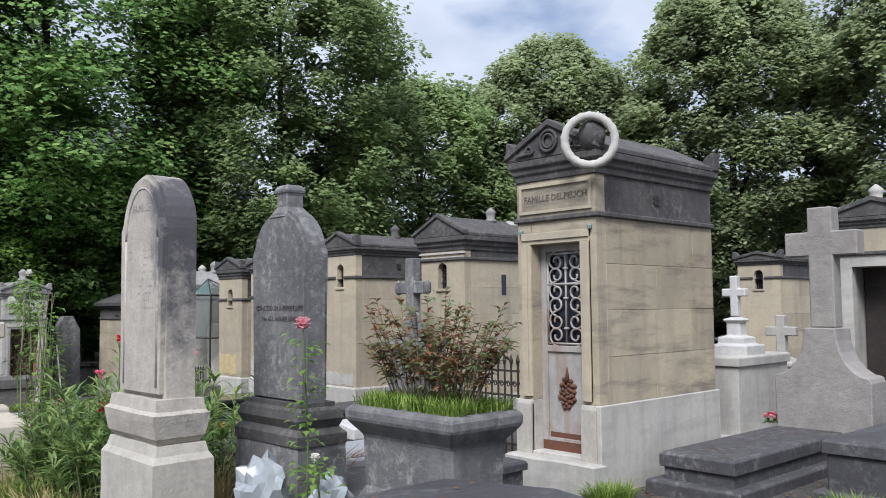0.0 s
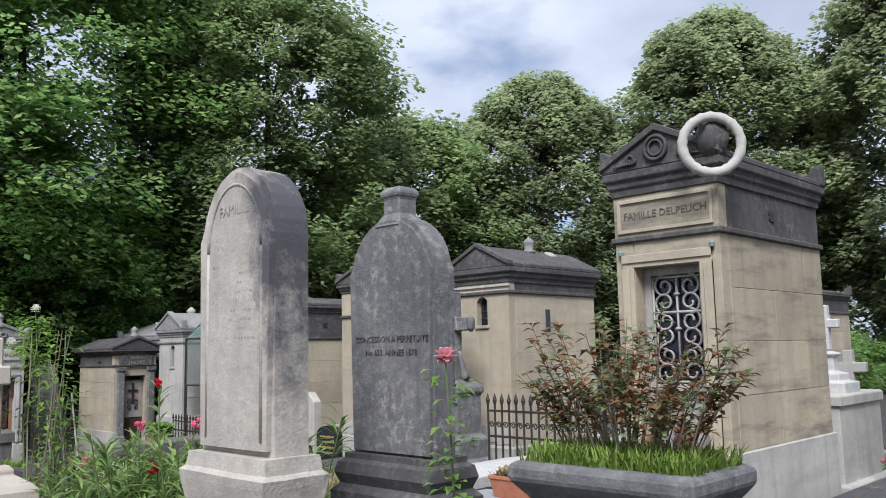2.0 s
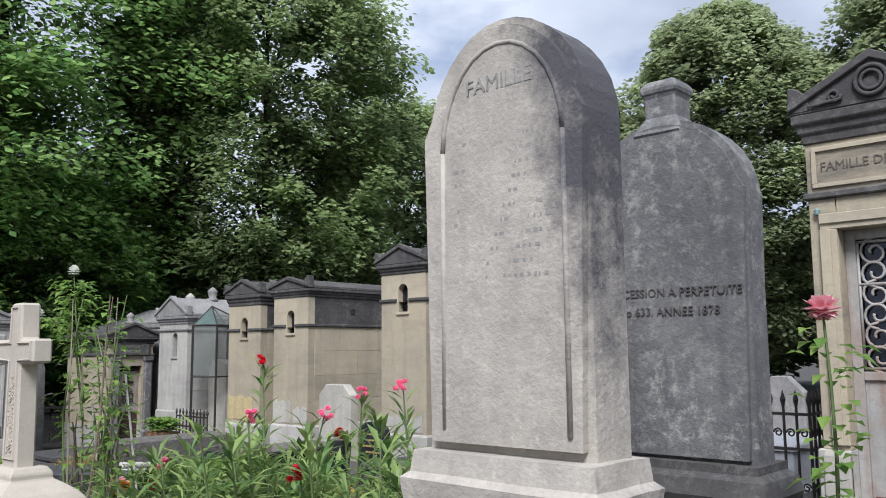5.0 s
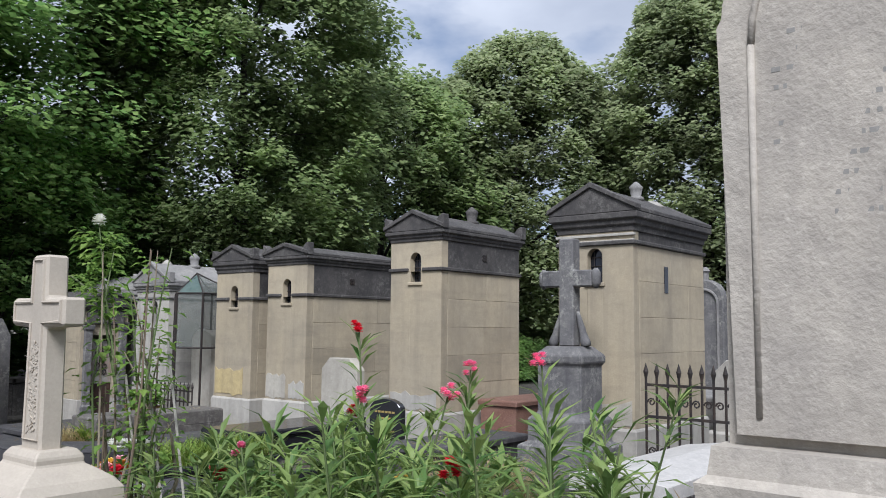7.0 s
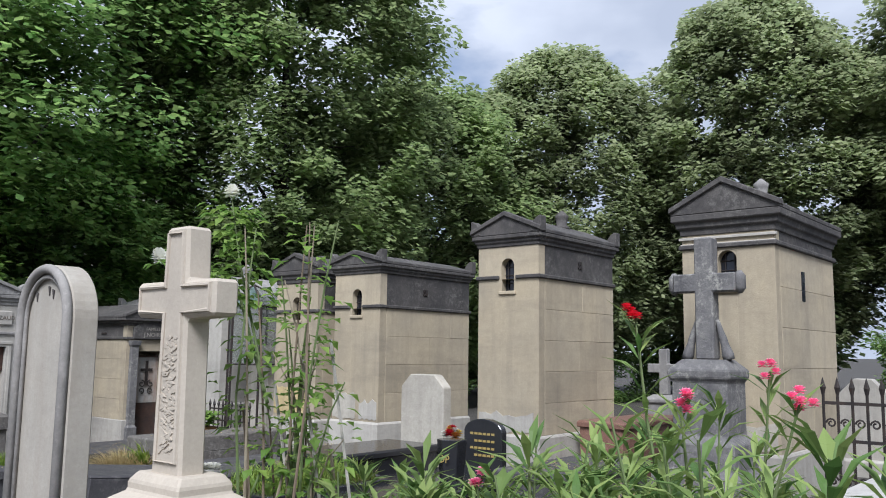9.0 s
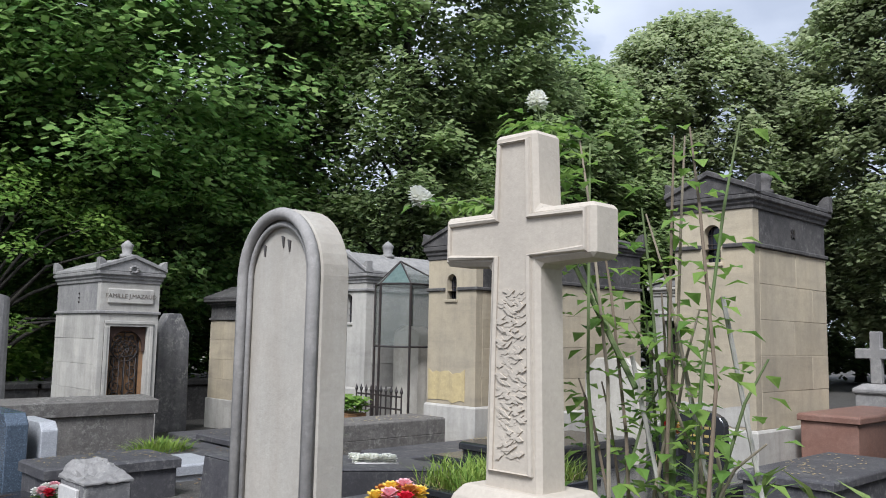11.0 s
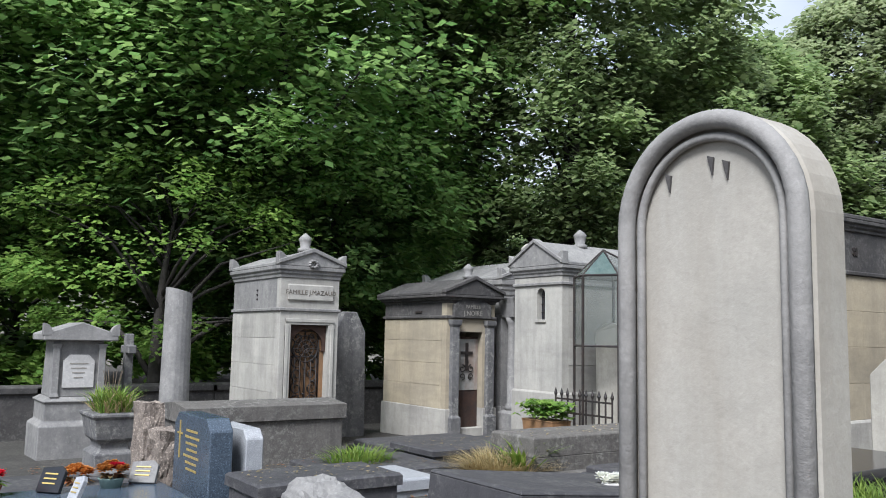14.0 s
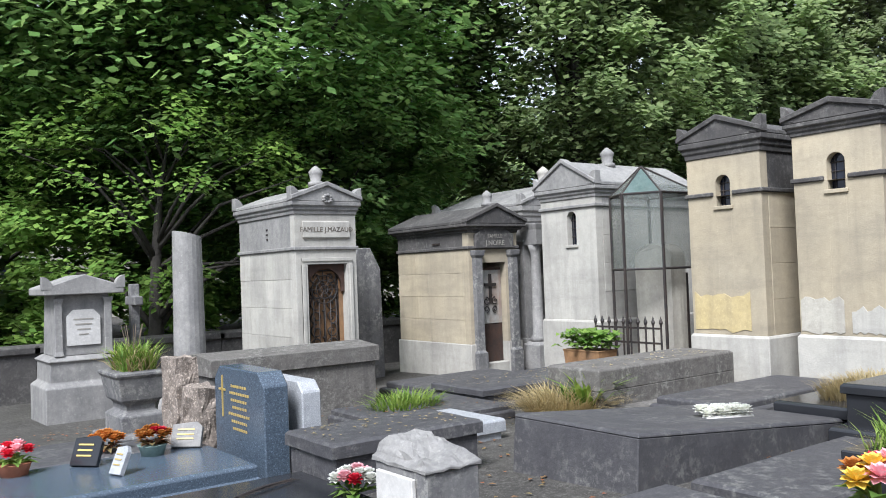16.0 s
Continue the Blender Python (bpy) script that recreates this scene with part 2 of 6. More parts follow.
PINK = leaf_material("pink_petals", (0.80, 0.36, 0.40), (0.85, 0.52, 0.54))
MAGENTA = leaf_material("oleander_pink_petals", (0.72, 0.12, 0.28), (0.82, 0.36, 0.48))
RED = leaf_material("red_petals", (0.55, 0.015, 0.03), (0.65, 0.03, 0.06))
YELLOW = leaf_material("yellow_petals", (0.80, 0.55, 0.05), (0.85, 0.65, 0.15))
WHITEPETAL = leaf_material("white_petals", (0.75, 0.75, 0.66), (0.85, 0.84, 0.78))
ORANGE = leaf_material("rust_coloured_flowers", (0.40, 0.13, 0.03), (0.55, 0.24, 0.05))


# ---- mesh helpers ----
def box(bm, x0, x1, y0, y1, z0, z1, taper=0.0):
    """A block; taper pulls the top in on all sides."""
    v = [bm.verts.new((x, y, z)) for z, k in ((z0, 0), (z1, taper)) for x, y in
         ((x0 + k, y0 + k), (x1 - k, y0 + k), (x1 - k, y1 - k), (x0 + k, y1 - k))]
    for f in ((3, 2, 1, 0), (4, 5, 6, 7), (0, 1, 5, 4), (1, 2, 6, 5), (2, 3, 7, 6), (3, 0, 4, 7)):
        bm.faces.new([v[i] for i in f])


def prism(bm, poly, a, b, axis="y"):
    """A polygon of (u, z) pushed from a to b along y or x; axis z takes (x, y)."""
    def at(u, w, d):
        return (u, d, w) if axis == "y" else (d, u, w) if axis == "x" else (u, w, d)
    lo = [bm.verts.new(at(u, w, a)) for u, w in poly]
    hi = [bm.verts.new(at(u, w, b)) for u, w in poly]
    n = len(poly)
    bm.faces.new(lo)
    bm.faces.new(hi[::-1])
    for i in range(n):
        j = (i + 1) % n
        bm.faces.new((lo[j], lo[i], hi[i], hi[j]))


def lathe(bm, prof, seg=16, cx=0.0, cy=0.0, z=0.0, flat=1.0):
    """A turned shape from (radius, height) pairs."""
    rings = [[bm.verts.new((cx + r * math.cos(2 * math.pi * i / seg), cy + flat * r * math.sin(2 * math.pi * i / seg), z + h))
              for i in range(seg)] for r, h in prof]
    for p, q in zip(rings, rings[1:]):
        for i in range(seg):
            j = (i + 1) % seg
            bm.faces.new((p[i], p[j], q[j], q[i]))
    bm.faces.new(rings[0][::-1])
    bm.faces.new(rings[-1])


def tube(bm, pts, radii, seg=6, closed=False):
    """A round bar along points."""
    pts = [Vector(p) for p in pts]
    n = len(pts)
    if not hasattr(radii, "__len__"):
        radii = [radii] * n
    rings = []
    for i, p in enumerate(pts):
        d = (pts[(i + 1) % n] - pts[i - 1]) if closed else pts[min(i + 1, n - 1)] - pts[max(i - 1, 0)]
        d = d.normalized() if d.length > 1e-6 else Vector((0, 0, 1))
        u = d.orthogonal().normalized() if not rings else (u - d * u.dot(d)).normalized()
        w = d.cross(u)
        rings.append([bm.verts.new(p + radii[i] * (u * math.cos(2 * math.pi * k / seg) + w * math.sin(2 * math.pi * k / seg))) for k in range(seg)])
    for i in range(n if closed else n - 1):
        p, q = rings[i], rings[(i + 1) % n]
        for k in range(seg):
            j = (k + 1) % seg
            bm.faces.new((p[k], p[j], q[j], q[k]))
    if not closed:
        bm.faces.new(rings[0][::-1])
        bm.faces.new(rings[-1])


def arch(cx, half, spring, n=12, rise=None):
    """Points of an arch from left to right, springing at that height."""
    rise = half if rise is None else rise
    return [(cx - half * math.cos(math.pi * i / n), spring + rise * math.sin(math.pi * i / n)) for i in range(n + 1)]


def holed_wall(bm, x0, x1, z0, z1, hole, y0, y1):
    """A wall in x and z with thickness y0..y1; hole: list of (x, z) from bottom left, up and over, to bottom right."""
    (hx0, hz0), hx1 = hole[0], hole[-1][0]
    box(bm, x0, hx0, y0, y1, z0, z1)
    box(bm, hx1, x1, y0, y1, z0, z1)
    if hz0 > z0 + 0.001:
        box(bm, hx0, hx1, y0, y1, z0, hz0)
    for (a, za), (b, zb) in zip(hole, hole[1:]):
        if b - a > 1e-4:
            prism(bm, [(a, za), (b, zb), (b, z1), (a, z1)], y0, y1)
    bmesh.ops.remove_doubles(bm, verts=bm.verts, dist=1e-4)


def moulded(bm, x0, x1, y0, y1, prof):
    """A rectangular moulded body: (offset outwards, height) pairs from the foot up."""
    rings = [[bm.verts.new(p) for p in ((x0 - o, y0 - o, z), (x1 + o, y0 - o, z), (x1 + o, y1 + o, z), (x0 - o, y1 + o, z))] for o, z in prof]
    for p, q in zip(rings, rings[1:]):
        for i in range(4):
            j = (i + 1) % 4
            bm.faces.new((p[i], p[j], q[j], q[i]))
    bm.faces.new(rings[0][::-1])
    bm.faces.new(rings[-1])


def finish(bm, bevel=0.0, smooth=False):
    bmesh.ops.recalc_face_normals(bm, faces=bm.faces)
    if bevel:
        es = [e for e in bm.edges if len(e.link_faces) == 2 and e.calc_face_angle() > 0.6]
        bmesh.ops.bevel(bm, geom=es, offset=bevel, segments=1, affect="EDGES", clamp_overlap=True)
    if smooth:
        for f in bm.faces:
            f.smooth = True


def roughen(bm, amount, size=0.25, cuts=0):
    """Wear: push the points about a little."""
    if cuts:
        bmesh.ops.subdivide_edges(bm, edges=bm.edges, cuts=cuts, use_grid_fill=True)
    for v in bm.verts:
        v.co += amount * noise.noise_vector(v.co / size)


def part(name, bm, mat, parent=None, label="", bevel=0.0, smooth=False):
    """Link a bmesh as one mesh object under a thing or a part."""
    finish(bm, bevel, smooth)
    me = bpy.data.meshes.new(name)
    bm.to_mesh(me)
    bm.free()
    me.materials.append(mat)
    ob = new(name, me)
    ob.parent = parent
    return tagged(ob, label)


def thing(name, m, label, category, group="", kind=""):
    """An empty at the base of a thing, which carries its parts."""
    ob = new(name)
    ob.empty_display_size = 0.1
    ob.matrix_world = m
    return tagged(ob, label, category, group, kind)


def words(text, size, mat, parent, m, depth=0.004, name="lettering", spacing=1.0):
    """Lettering as a mesh, centred, standing in local x and z, facing -y."""
    cu = bpy.data.curves.new("text", "FONT")
    cu.body, cu.size, cu.extrude, cu.align_x, cu.align_y, cu.space_character = text, size, depth / 2, "CENTER", "CENTER", spacing
    cu.resolution_u = 2
    tmp = new("text", cu)
    me = bpy.data.meshes.new_from_object(tmp.evaluated_get(bpy.context.evaluated_depsgraph_get()))
    bpy.data.objects.remove(tmp)
    me.materials.clear()
    me.materials.append(mat)
    ob = new(name, me)
    ob.parent = parent
    ob.matrix_local = m @ pose(0, 0, 0, 90, 0, 0)
    return ob


def ground_z(y):
    return 0.03 - 0.035 * max(-30.0, min(30.0, y))


WEST = -90.0  # turn for a front that faces -x
B = bmesh.new


# ---- ground ----
def ground():
    bm = B()
    xs = [-2000, -300, -60, -20, -8, -3, 0, 1.2, 2, 4, 6, 8, 10, 12, 16, 24, 40, 70, 300, 2000]
    ys = [-2000, -300, -60, -30, -20, -10] + [-5 + i for i in range(36)] + [36, 45, 60, 300, 2000]
    g = [[bm.verts.new((x, y, ground_z(y))) for x in xs] for y in ys]
    for r, s in zip(g, g[1:]):
        for i in range(len(xs) - 1):
            bm.faces.new((r[i], r[i + 1], s[i + 1], s[i]))
    ob = part("ground", bm, GRAVEL)
    tagged(ob, "gravelly brown earth between the graves", "ground", "", "structure")


ground()


# ---- chapels ----
def ear(bm, x, y, z, sx, sy, r=0.16, t=0.13):
    """A quarter-round corner acroterion, upright on its outer sides."""
    poly = [(0, 0)] + [(r * math.cos(a), 1.25 * r * math.sin(a)) for a in [i * math.pi / 12 for i in range(7)]]
    prism(bm, [(x - sx * u, z + w) for u, w in poly], y, y - sy * t)


def chapel(name, cx, cy, turn, w, d, z0, plinth, cord, cornice, eave, ridge, label, opening="window", win=(0.0, 0.0, 0.0, 0.0),
           wall=CREAM, top=SOOT, ears=True, frieze=None, courses=0.42, roof=SOOT, rosette=0.0, over=0.07, extra=None):
    """A family chapel: plinth, coursed walls, string course, blackened entablature, gable and stone roof. The front faces local -y."""
    c = thing(name, pose(cx, cy, z0, 0, 0, turn), label, "chapel", "family chapels")
    h = w / 2
    bm = B()
    if opening == "door":
        l, r, zs = win[0] - win[1] / 2, win[0] + win[1] / 2, win[2]
        prism(bm, [(-h - .03, -.03), (l, -.03), (l, .5), (r, .5), (r, -.03), (h + .03, -.03), (h + .03, d + .03), (-h - .03, d + .03)], -.25, plinth, "z")
        sill = B()
        box(sill, l, r, -.028, .5, -.25, zs)
        part("threshold", sill, PALE, c, "", .006)
    else:
        moulded(bm, -h, h, 0, d, [(.03, -.25), (.03, plinth - .03), (.012, plinth)])
    part("plinth", bm, PALE if wall is not GREY else GREY, c, "pale stone plinth with damp stains", 0.008)
    # front with its opening
    ox, ow, oz, oh = win
    bm = B()
    if opening == "window":
        hole = [(ox - ow / 2, oz)] + arch(ox, ow / 2, oz + oh - ow / 2) + [(ox + ow / 2, oz)]
        holed_wall(bm, -h, h, plinth, cord, [(p, min(q, cord - .002)) for p, q in hole] if oz + oh < cord else
                   [(ox - ow / 2, oz), (ox - ow / 2, cord), (ox + ow / 2, cord), (ox + ow / 2, oz)], 0, .14)
        up = B()
        if oz + oh < cord:
            box(up, -h, h, 0, .14, cord + .05, cornice)
        else:
            holed_wall(up, -h, h, cord, cornice, [(ox - ow / 2, cord)] + [(p, max(q, cord)) for p, q in arch(ox, ow / 2, oz + oh - ow / 2)] + [(ox + ow / 2, cord)], 0, .14)
        part("gable_wall", up, frieze or wall, c)
    else:
        holed_wall(bm, -h, h, plinth, cord, [(ox - ow / 2, max(oz, plinth)), (ox - ow / 2, oz + oh), (ox + ow / 2, oz + oh), (ox + ow / 2, max(oz, plinth))], 0, .14)
        up = B()
        box(up, -h, h, 0, .14, cord + .05, cornice)
        part("frieze", up, frieze or wall, c)
    part("front_wall", bm, wall, c, "", 0.004)
    bm = B()
    box(bm, -h + .02, h - .02, .13, d - .01, plinth, cornice)
    if opening == "window":
        bm.free()
        bm = B()
        box(bm, -h + .02, h - .02, .34, d - .01, plinth, cornice)
        box(bm, -h + .02, ox - ow / 2 - .06, .13, .34, plinth, cornice)
        box(bm, ox + ow / 2 + .06, h - .02, .13, .34, plinth, cornice)
        box(bm, ox - ow / 2 - .06, ox + ow / 2 + .06, .13, .34, plinth, oz - .02)
    else:
        bm.free()
        bm = B()
        box(bm, -h + .02, h - .02, .5, d - .01, plinth, cornice)
        box(bm, -h + .02, ox - ow / 2 - .02, .13, .5, plinth, cornice)
        box(bm, ox + ow / 2 + .02, h - .02, .13, .5, plinth, cornice)
        box(bm, ox - ow / 2 - .02, ox + ow / 2 + .02, .13, .5, oz + oh, cornice)
    part("core", bm, wall, c)
    # coursed blocks on the two long sides
    rng = random.Random(name + str(cx))
    side_mat = wall
    n = max(2, round((cord - plinth) / courses))
    hc = (cord - plinth) / n
    for s in (-1, 1):
        for k in range(n):
            cuts = [0.14] + sorted(d * (j + (0.5 if k % 2 else 0) + rng.uniform(-.12, .12)) / 2 for j in range(1, 3) if 0.3 < d * (j + (0.5 if k % 2 else 0)) / 2 < d - .25) + [d]
            for a, b in zip(cuts, cuts[1:]):
                bm = B()
                pr = rng.uniform(0, .004)
                box(bm, min(s * (h - .03), s * (h + pr)), max(s * (h - .03), s * (h + pr)), a + .0015, b - .0015, plinth + k * hc + .0015, plinth + (k + 1) * hc - .0015)
                part("stone_block", bm, side_mat, c, "", 0.003)
    bm = B()
    box(bm, -h + .004, h - .004, .14, d, cord + .05, cornice)
    part("upper_wall", bm, top, c, "soot-blackened upper wall")
    # string course
    bm = B()
    if opening == "window" and oz + oh > cord:
        for a, b in ((-h - .03, ox - ow / 2 - .03), (ox + ow / 2 + .03, h + .03)):
            box(bm, a, b, -.03, .14, cord, cord + .05)
        box(bm, -h - .03, h + .03, .14, d + .03, cord, cord + .05)
    else:
        box(bm, -h - .03, h + .03, -.03, d + .03, cord, cord + .05)
    part("string_course", bm, top, c, "dark moulded string course", 0.01)
    # cornice in three steps
    t = eave - cornice
    bm = B()
    moulded(bm, -h, h, 0, d, [(.015, cornice), (.02, cornice + .3 * t), (over * .55, cornice + .36 * t), (over * .6, cornice + .6 * t), (over, cornice + .68 * t), (over, eave)])
    part("cornice", bm, top, c, "stepped cornice black with soot", 0.008)
    # roof with gables
    o = over
    bm = B()
    r0 = .05
    prism(bm, [(-h - o, eave), (h + o, eave), (h + o, eave + r0), (0, ridge), (-h - o, eave + r0)], -o, d + o)
    rf = part("roof", bm, roof, c, "stone roof slab pale on its upper face", 0.008)
    bm = B()
    e = .07
    prism(bm, [(-h - o - .01, eave + r0 - .03), (-h - o - .01, eave + r0 + .03), (0, ridge + .035), (h + o + .01, eave + r0 + .03), (h + o + .01, eave + r0 - .03), (0, ridge - .03)], -o - .03, -o + .10)
    part("gable_moulding", bm, top, c, "", 0.008)
    if ears:
        for sx in (-1, 1):
            for y, sy in ((-o - .005, -1), (d + o + .005, 1)):
                bm = B()
                ear(bm, sx * (h + o + .012), y, eave + .01, sx, sy)
                part("acroterion", bm, top, c, "", 0.01)
    if opening == "window":
        bm = B()
        box(bm, ox - ow / 2 - .05, ox + ow / 2 + .05, .10, .137, oz - .015, oz + oh + .03)
        pane = part("window_pane", bm, GLASS, c, "dark leaded glass")
        bm = B()
        for k in (-.25, .25):
            tube(bm, [(ox + k * ow, .09, oz), (ox + k * ow, .09, oz + oh * .93)], .006, 5)
        for k in range(1, 4):
            tube(bm, [(ox - ow / 2, .09, oz + k * oh / 4), (ox + ow / 2, .09, oz + k * oh / 4)], .006, 5)
        part("window_grille", bm, IRON, pane)
        bm = B()
        box(bm, ox - ow / 2 - .03, ox + ow / 2 + .03, -.025, .1, oz - .045, oz)
        part("window_sill", bm, wall, c, "", 0.006)
    if rosette:
        bm = B()
        zc = (cord + .05 + cornice) / 2
        q = rosette
        for k in range(4):
            a = math.pi / 4 + k * math.pi / 2
            lathe(bm, [(.028, 0), (.028, .02)], 10, .035 * math.cos(a), .035 * math.sin(a), 0)
        bmesh.ops.rotate(bm, verts=bm.verts, matrix=Matrix.Rotation(math.pi / 2, 3, "Y"))
        bmesh.ops.translate(bm, verts=bm.verts, vec=(h - .012, q, zc))
        part("vent_rosette", bm, IRON, c, "quatrefoil vent hole")
    if extra:
        extra(c, h, d)
    return c


def spiral(bm, cx, cz, r0, r1, turns, start, y, rad=.007, n=18, flip=1):
    """A flat iron scroll in x and z."""
    pts = []
    for i in range(n + 1):
        s = i / n
        a = start + flip * turns * 2 * math.pi * s
        r = r0 + (r1 - r0) * s
        pts.append((cx + r * math.cos(a), y, cz + r * math.sin(a)))
    tube(bm, pts, rad, 5)


def grille(bm, x0, x1, z0, z1, y, rad=.008, rows=3):
    """Scrolled ironwork about a central cross."""
    cx = (x0 + x1) / 2
    hw = (x1 - x0) / 2
    tube(bm, [(cx, y, z0), (cx, y, z1)], rad, 5)
    hz = (z1 - z0) / rows
    for k in range(rows):
        zc = z0 + (k + .5) * hz
        r = min(hw * .46, hz * .46)
        for s in (-1, 1):
            for v in (-1, 1):
                spiral(bm, cx + s * hw * .52, zc + v * hz * .24, r, r * .25, 1.3, math.pi / 2 * v, y, rad, 16, -s * v)
        lathe(bm, [(.022, -.01), (.03, 0), (.022, .012)], 8, cx, y, zc)
    for z in (z0, z1):
        tube(bm, [(x0, y, z), (x1, y, z)], rad, 5)
    for x in (x0, x1):
        tube(bm, [(x, y, z0), (x, y, z1)], rad, 5)
    tube(bm, [(x0, y, z0 + .66 * (z1 - z0)), (x1, y, z0 + .66 * (z1 - z0))], rad * 1.2, 5)


def door_leaf(c, x0, x1, z0, z1, y, mat, sill, grille_mat, label, gl=GLASS, rows=3, rust=True):
    """A chapel door: framed leaf, glazed upper light with scrolled grille, lower panel."""
    fw = .07
    bm = B()
    for a, b, p, q in ((x0, x0 + fw, z0, z1), (x1 - fw, x1, z0, z1), (x0 + fw, x1 - fw, z1 - fw, z1), (x0 + fw, x1 - fw, sill - .06, sill), (x0 + fw, x1 - fw, z0, z0 + .12)):
        box(bm, a, b, y, y + .05, p, q)
    bmesh.ops.remove_doubles(bm, verts=bm.verts, dist=1e-4)
    d = part("door_leaf", bm, mat, c, label, .004)
    bm = B()
    box(bm, x0 + fw, x1 - fw, y + .02, y + .04, z0 + .12, sill - .06)
    part("door_panel", bm, mat, d, "", .003)
    bm = B()
    box(bm, x0 + fw, x1 - fw, y + .045, y + .055, sill, z1 - fw)
    part("door_glass", bm, gl, d, "dark dusty glass")
    bm = B()
    grille(bm, x0 + fw + .01, x1 - fw - .01, sill + .02, z1 - fw - .02, y + .015, .011, rows)
    part("door_grille", bm, grille_mat, d, "scrolled iron grille", 0, True)
    if rust:
        bm = B()
        cx, zc = (x0 + x1) / 2, z0 + .55
        for k in range(30):
            a, q = k * 2.4, math.sqrt(k / 30)
            lathe(bm, [(.012, -.02), (.026, 0), (.012, .02)], 7, cx + .10 * math.cos(a) * q, y + .012, zc + .15 * math.sin(a) * q)
        tube(bm, [(cx, y + .01, zc + .1), (cx, y + .01, zc + .25)], [.03, .004], 6)
        part("door_ornament", bm, RUST, d, "rusted cast-iron ornament", 0, True)
        bm = B()
        box(bm, x0 + fw + .02, x1 - fw - .02, y + .008, y + .03, z0 + .12, z0 + .17)
        box(bm, x0 + .01, x1 - .01, y - .008, y + .01, z0, z0 + .09)
        part("kick_strip", bm, RUST, d, "rusted iron strip along the foot")
    return d


def door_frame(c, x0, x1, z0, z1, mat, w=.1):
    bm = B()
    for k, (o, p) in enumerate(((0, .02), (.04, .035))):
        box(bm, x0 - w, x0 - o, -p, .005, z0, z1 + .0)
        box(bm, x1 + o, x1 + w, -p, .005, z0, z1 + .0)
        box(bm, x0 - w, x1 + w, -p, .005, z1 + o, z1 + w)
    part("door_frame", bm, mat, c, "", .004)


def knob(c, x, y, z, mat, s=1.0):
    """A turned finial on the ridge."""
    bm = B()
    lathe(bm, [(.11 * s, 0), (.11 * s, .05 * s), (.07 * s, .07 * s), (.09 * s, .16 * s), (.10 * s, .20 * s), (.05 * s, .25 * s), (.01, .28 * s)], 10, x, y, z)
    part("finial", bm, mat, c, "", 0, True)


# ---- the row of chapels ----
def wreath_extra(c, h, d):
    door_frame(c, -.3, .3, .73, 2.2, CREAM, .11)
    door_leaf(c, -.3, .3, .22, 2.2, .13, PAINT, 1.22, PAINT, "pale grey painted iron door streaked with rust")
    for s in (-1, 1):
        bm = B()
        moulded(bm, min(s * .30, s * .47), max(s * .30, s * .47), -.05, .0, [(0, 0), (0, .66), (-.01, .70)])
        part("door_pedestal", bm, WHITE, c, "", .004)
    bm = B()
    moulded(bm, -.5, .5, -.14, 0, [(.03, -.1), (.03, .17), (0, .19)])
    roughen(bm, .01, .3, 2)
    part("doorstep", bm, PALE, c, "worn stone doorstep")
    # name panel
    bm = B()
    for a, b, p, q in ((-.44, .44, 2.76, 2.79), (-.44, .44, 2.50, 2.53), (-.44, -.41, 2.53, 2.76), (.41, .44, 2.53, 2.76)):
        box(bm, a, b, -.018, .002, p, q)
    bmesh.ops.remove_doubles(bm, verts=bm.verts, dist=1e-4)
    part("panel_frame", bm, CREAM, c, "", .003)
    words("FAMILLE DELPEUCH", .088, INK, c, pose(0, -.003, 2.645))
    # medallion and scrolls in the gable
    bm = B()
    for k in range(2):
        ring = [(.10 - .035 * k, a) for a in [i * math.pi / 10 for i in range(20)]]
        tube(bm, [(r * math.cos(a), -.085, 3.18 + r * math.sin(a)) for r, a in ring], .018 - .004 * k, 6, True)
    part("medallion", bm, SOOT, c, "carved wreath medallion", 0, True)
    for s in (-1, 1):
        bm = B()
        spiral(bm, s * .24, 3.12, .05, .015, 1.5, 0, -.085, .012, 16, s)
        tube(bm, [(s * .19, -.085, 3.09), (s * .32, -.085, 3.08), (s * .42, -.085, 3.07)], [.012, .016, .005], 5)
        part("gable_scroll", bm, SOOT, c, "", 0, True)
    # corner wreath ring with a carved shell
    bm = B()
    n = 40
    R = .225
    tube(bm, [((R * math.cos(i * 2 * math.pi / n)), 0, R * math.sin(i * 2 * math.pi / n)) for i in range(n)], [.040 + .004 * math.sin(i * 9) for i in range(n)], 10, True)
    bmesh.ops.rotate(bm, verts=bm.verts, matrix=Matrix.Rotation(radians(38), 3, "Z"))
    bmesh.ops.translate(bm, verts=bm.verts, vec=(h + .04, -.12, 3.10))
    part("wreath", bm, PALE, c, "pale beaded mourning wreath hung on the corner", 0, True)
    bm = B()
    lathe(bm, [(.05, -.12), (.11, -.05), (.13, .04), (.10, .13), (.02, .19)], 14, h + .0, -.02, 3.14)
    for v in bm.verts:
        a = math.atan2(v.co.y + .02, v.co.x - h)
        k = 1 + .12 * math.cos(9 * a)
        v.co.x, v.co.y = h + (v.co.x - h) * k, -.02 + (v.co.y + .02) * k
    part("shell_acroterion", bm, SOOT, c, "carved shell ornament", 0, True)
    # a row of little tooth blocks under the eaves
    for k in range(26):
        bm = B()
        box(bm, h + .012, h + .045, .06 + k * .076, .10 + k * .076, 2.93, 2.965)
        part("dentil", bm, SOOT, c)
    for s in (-1, 1):
        bm = B()
        lathe(bm, [(.02, 0), (.024, .03), (.012, .045)], 8, s * .42, -.02, 2.31)
        part("bronze_stud", bm, COPPER, c, "green bronze stud")


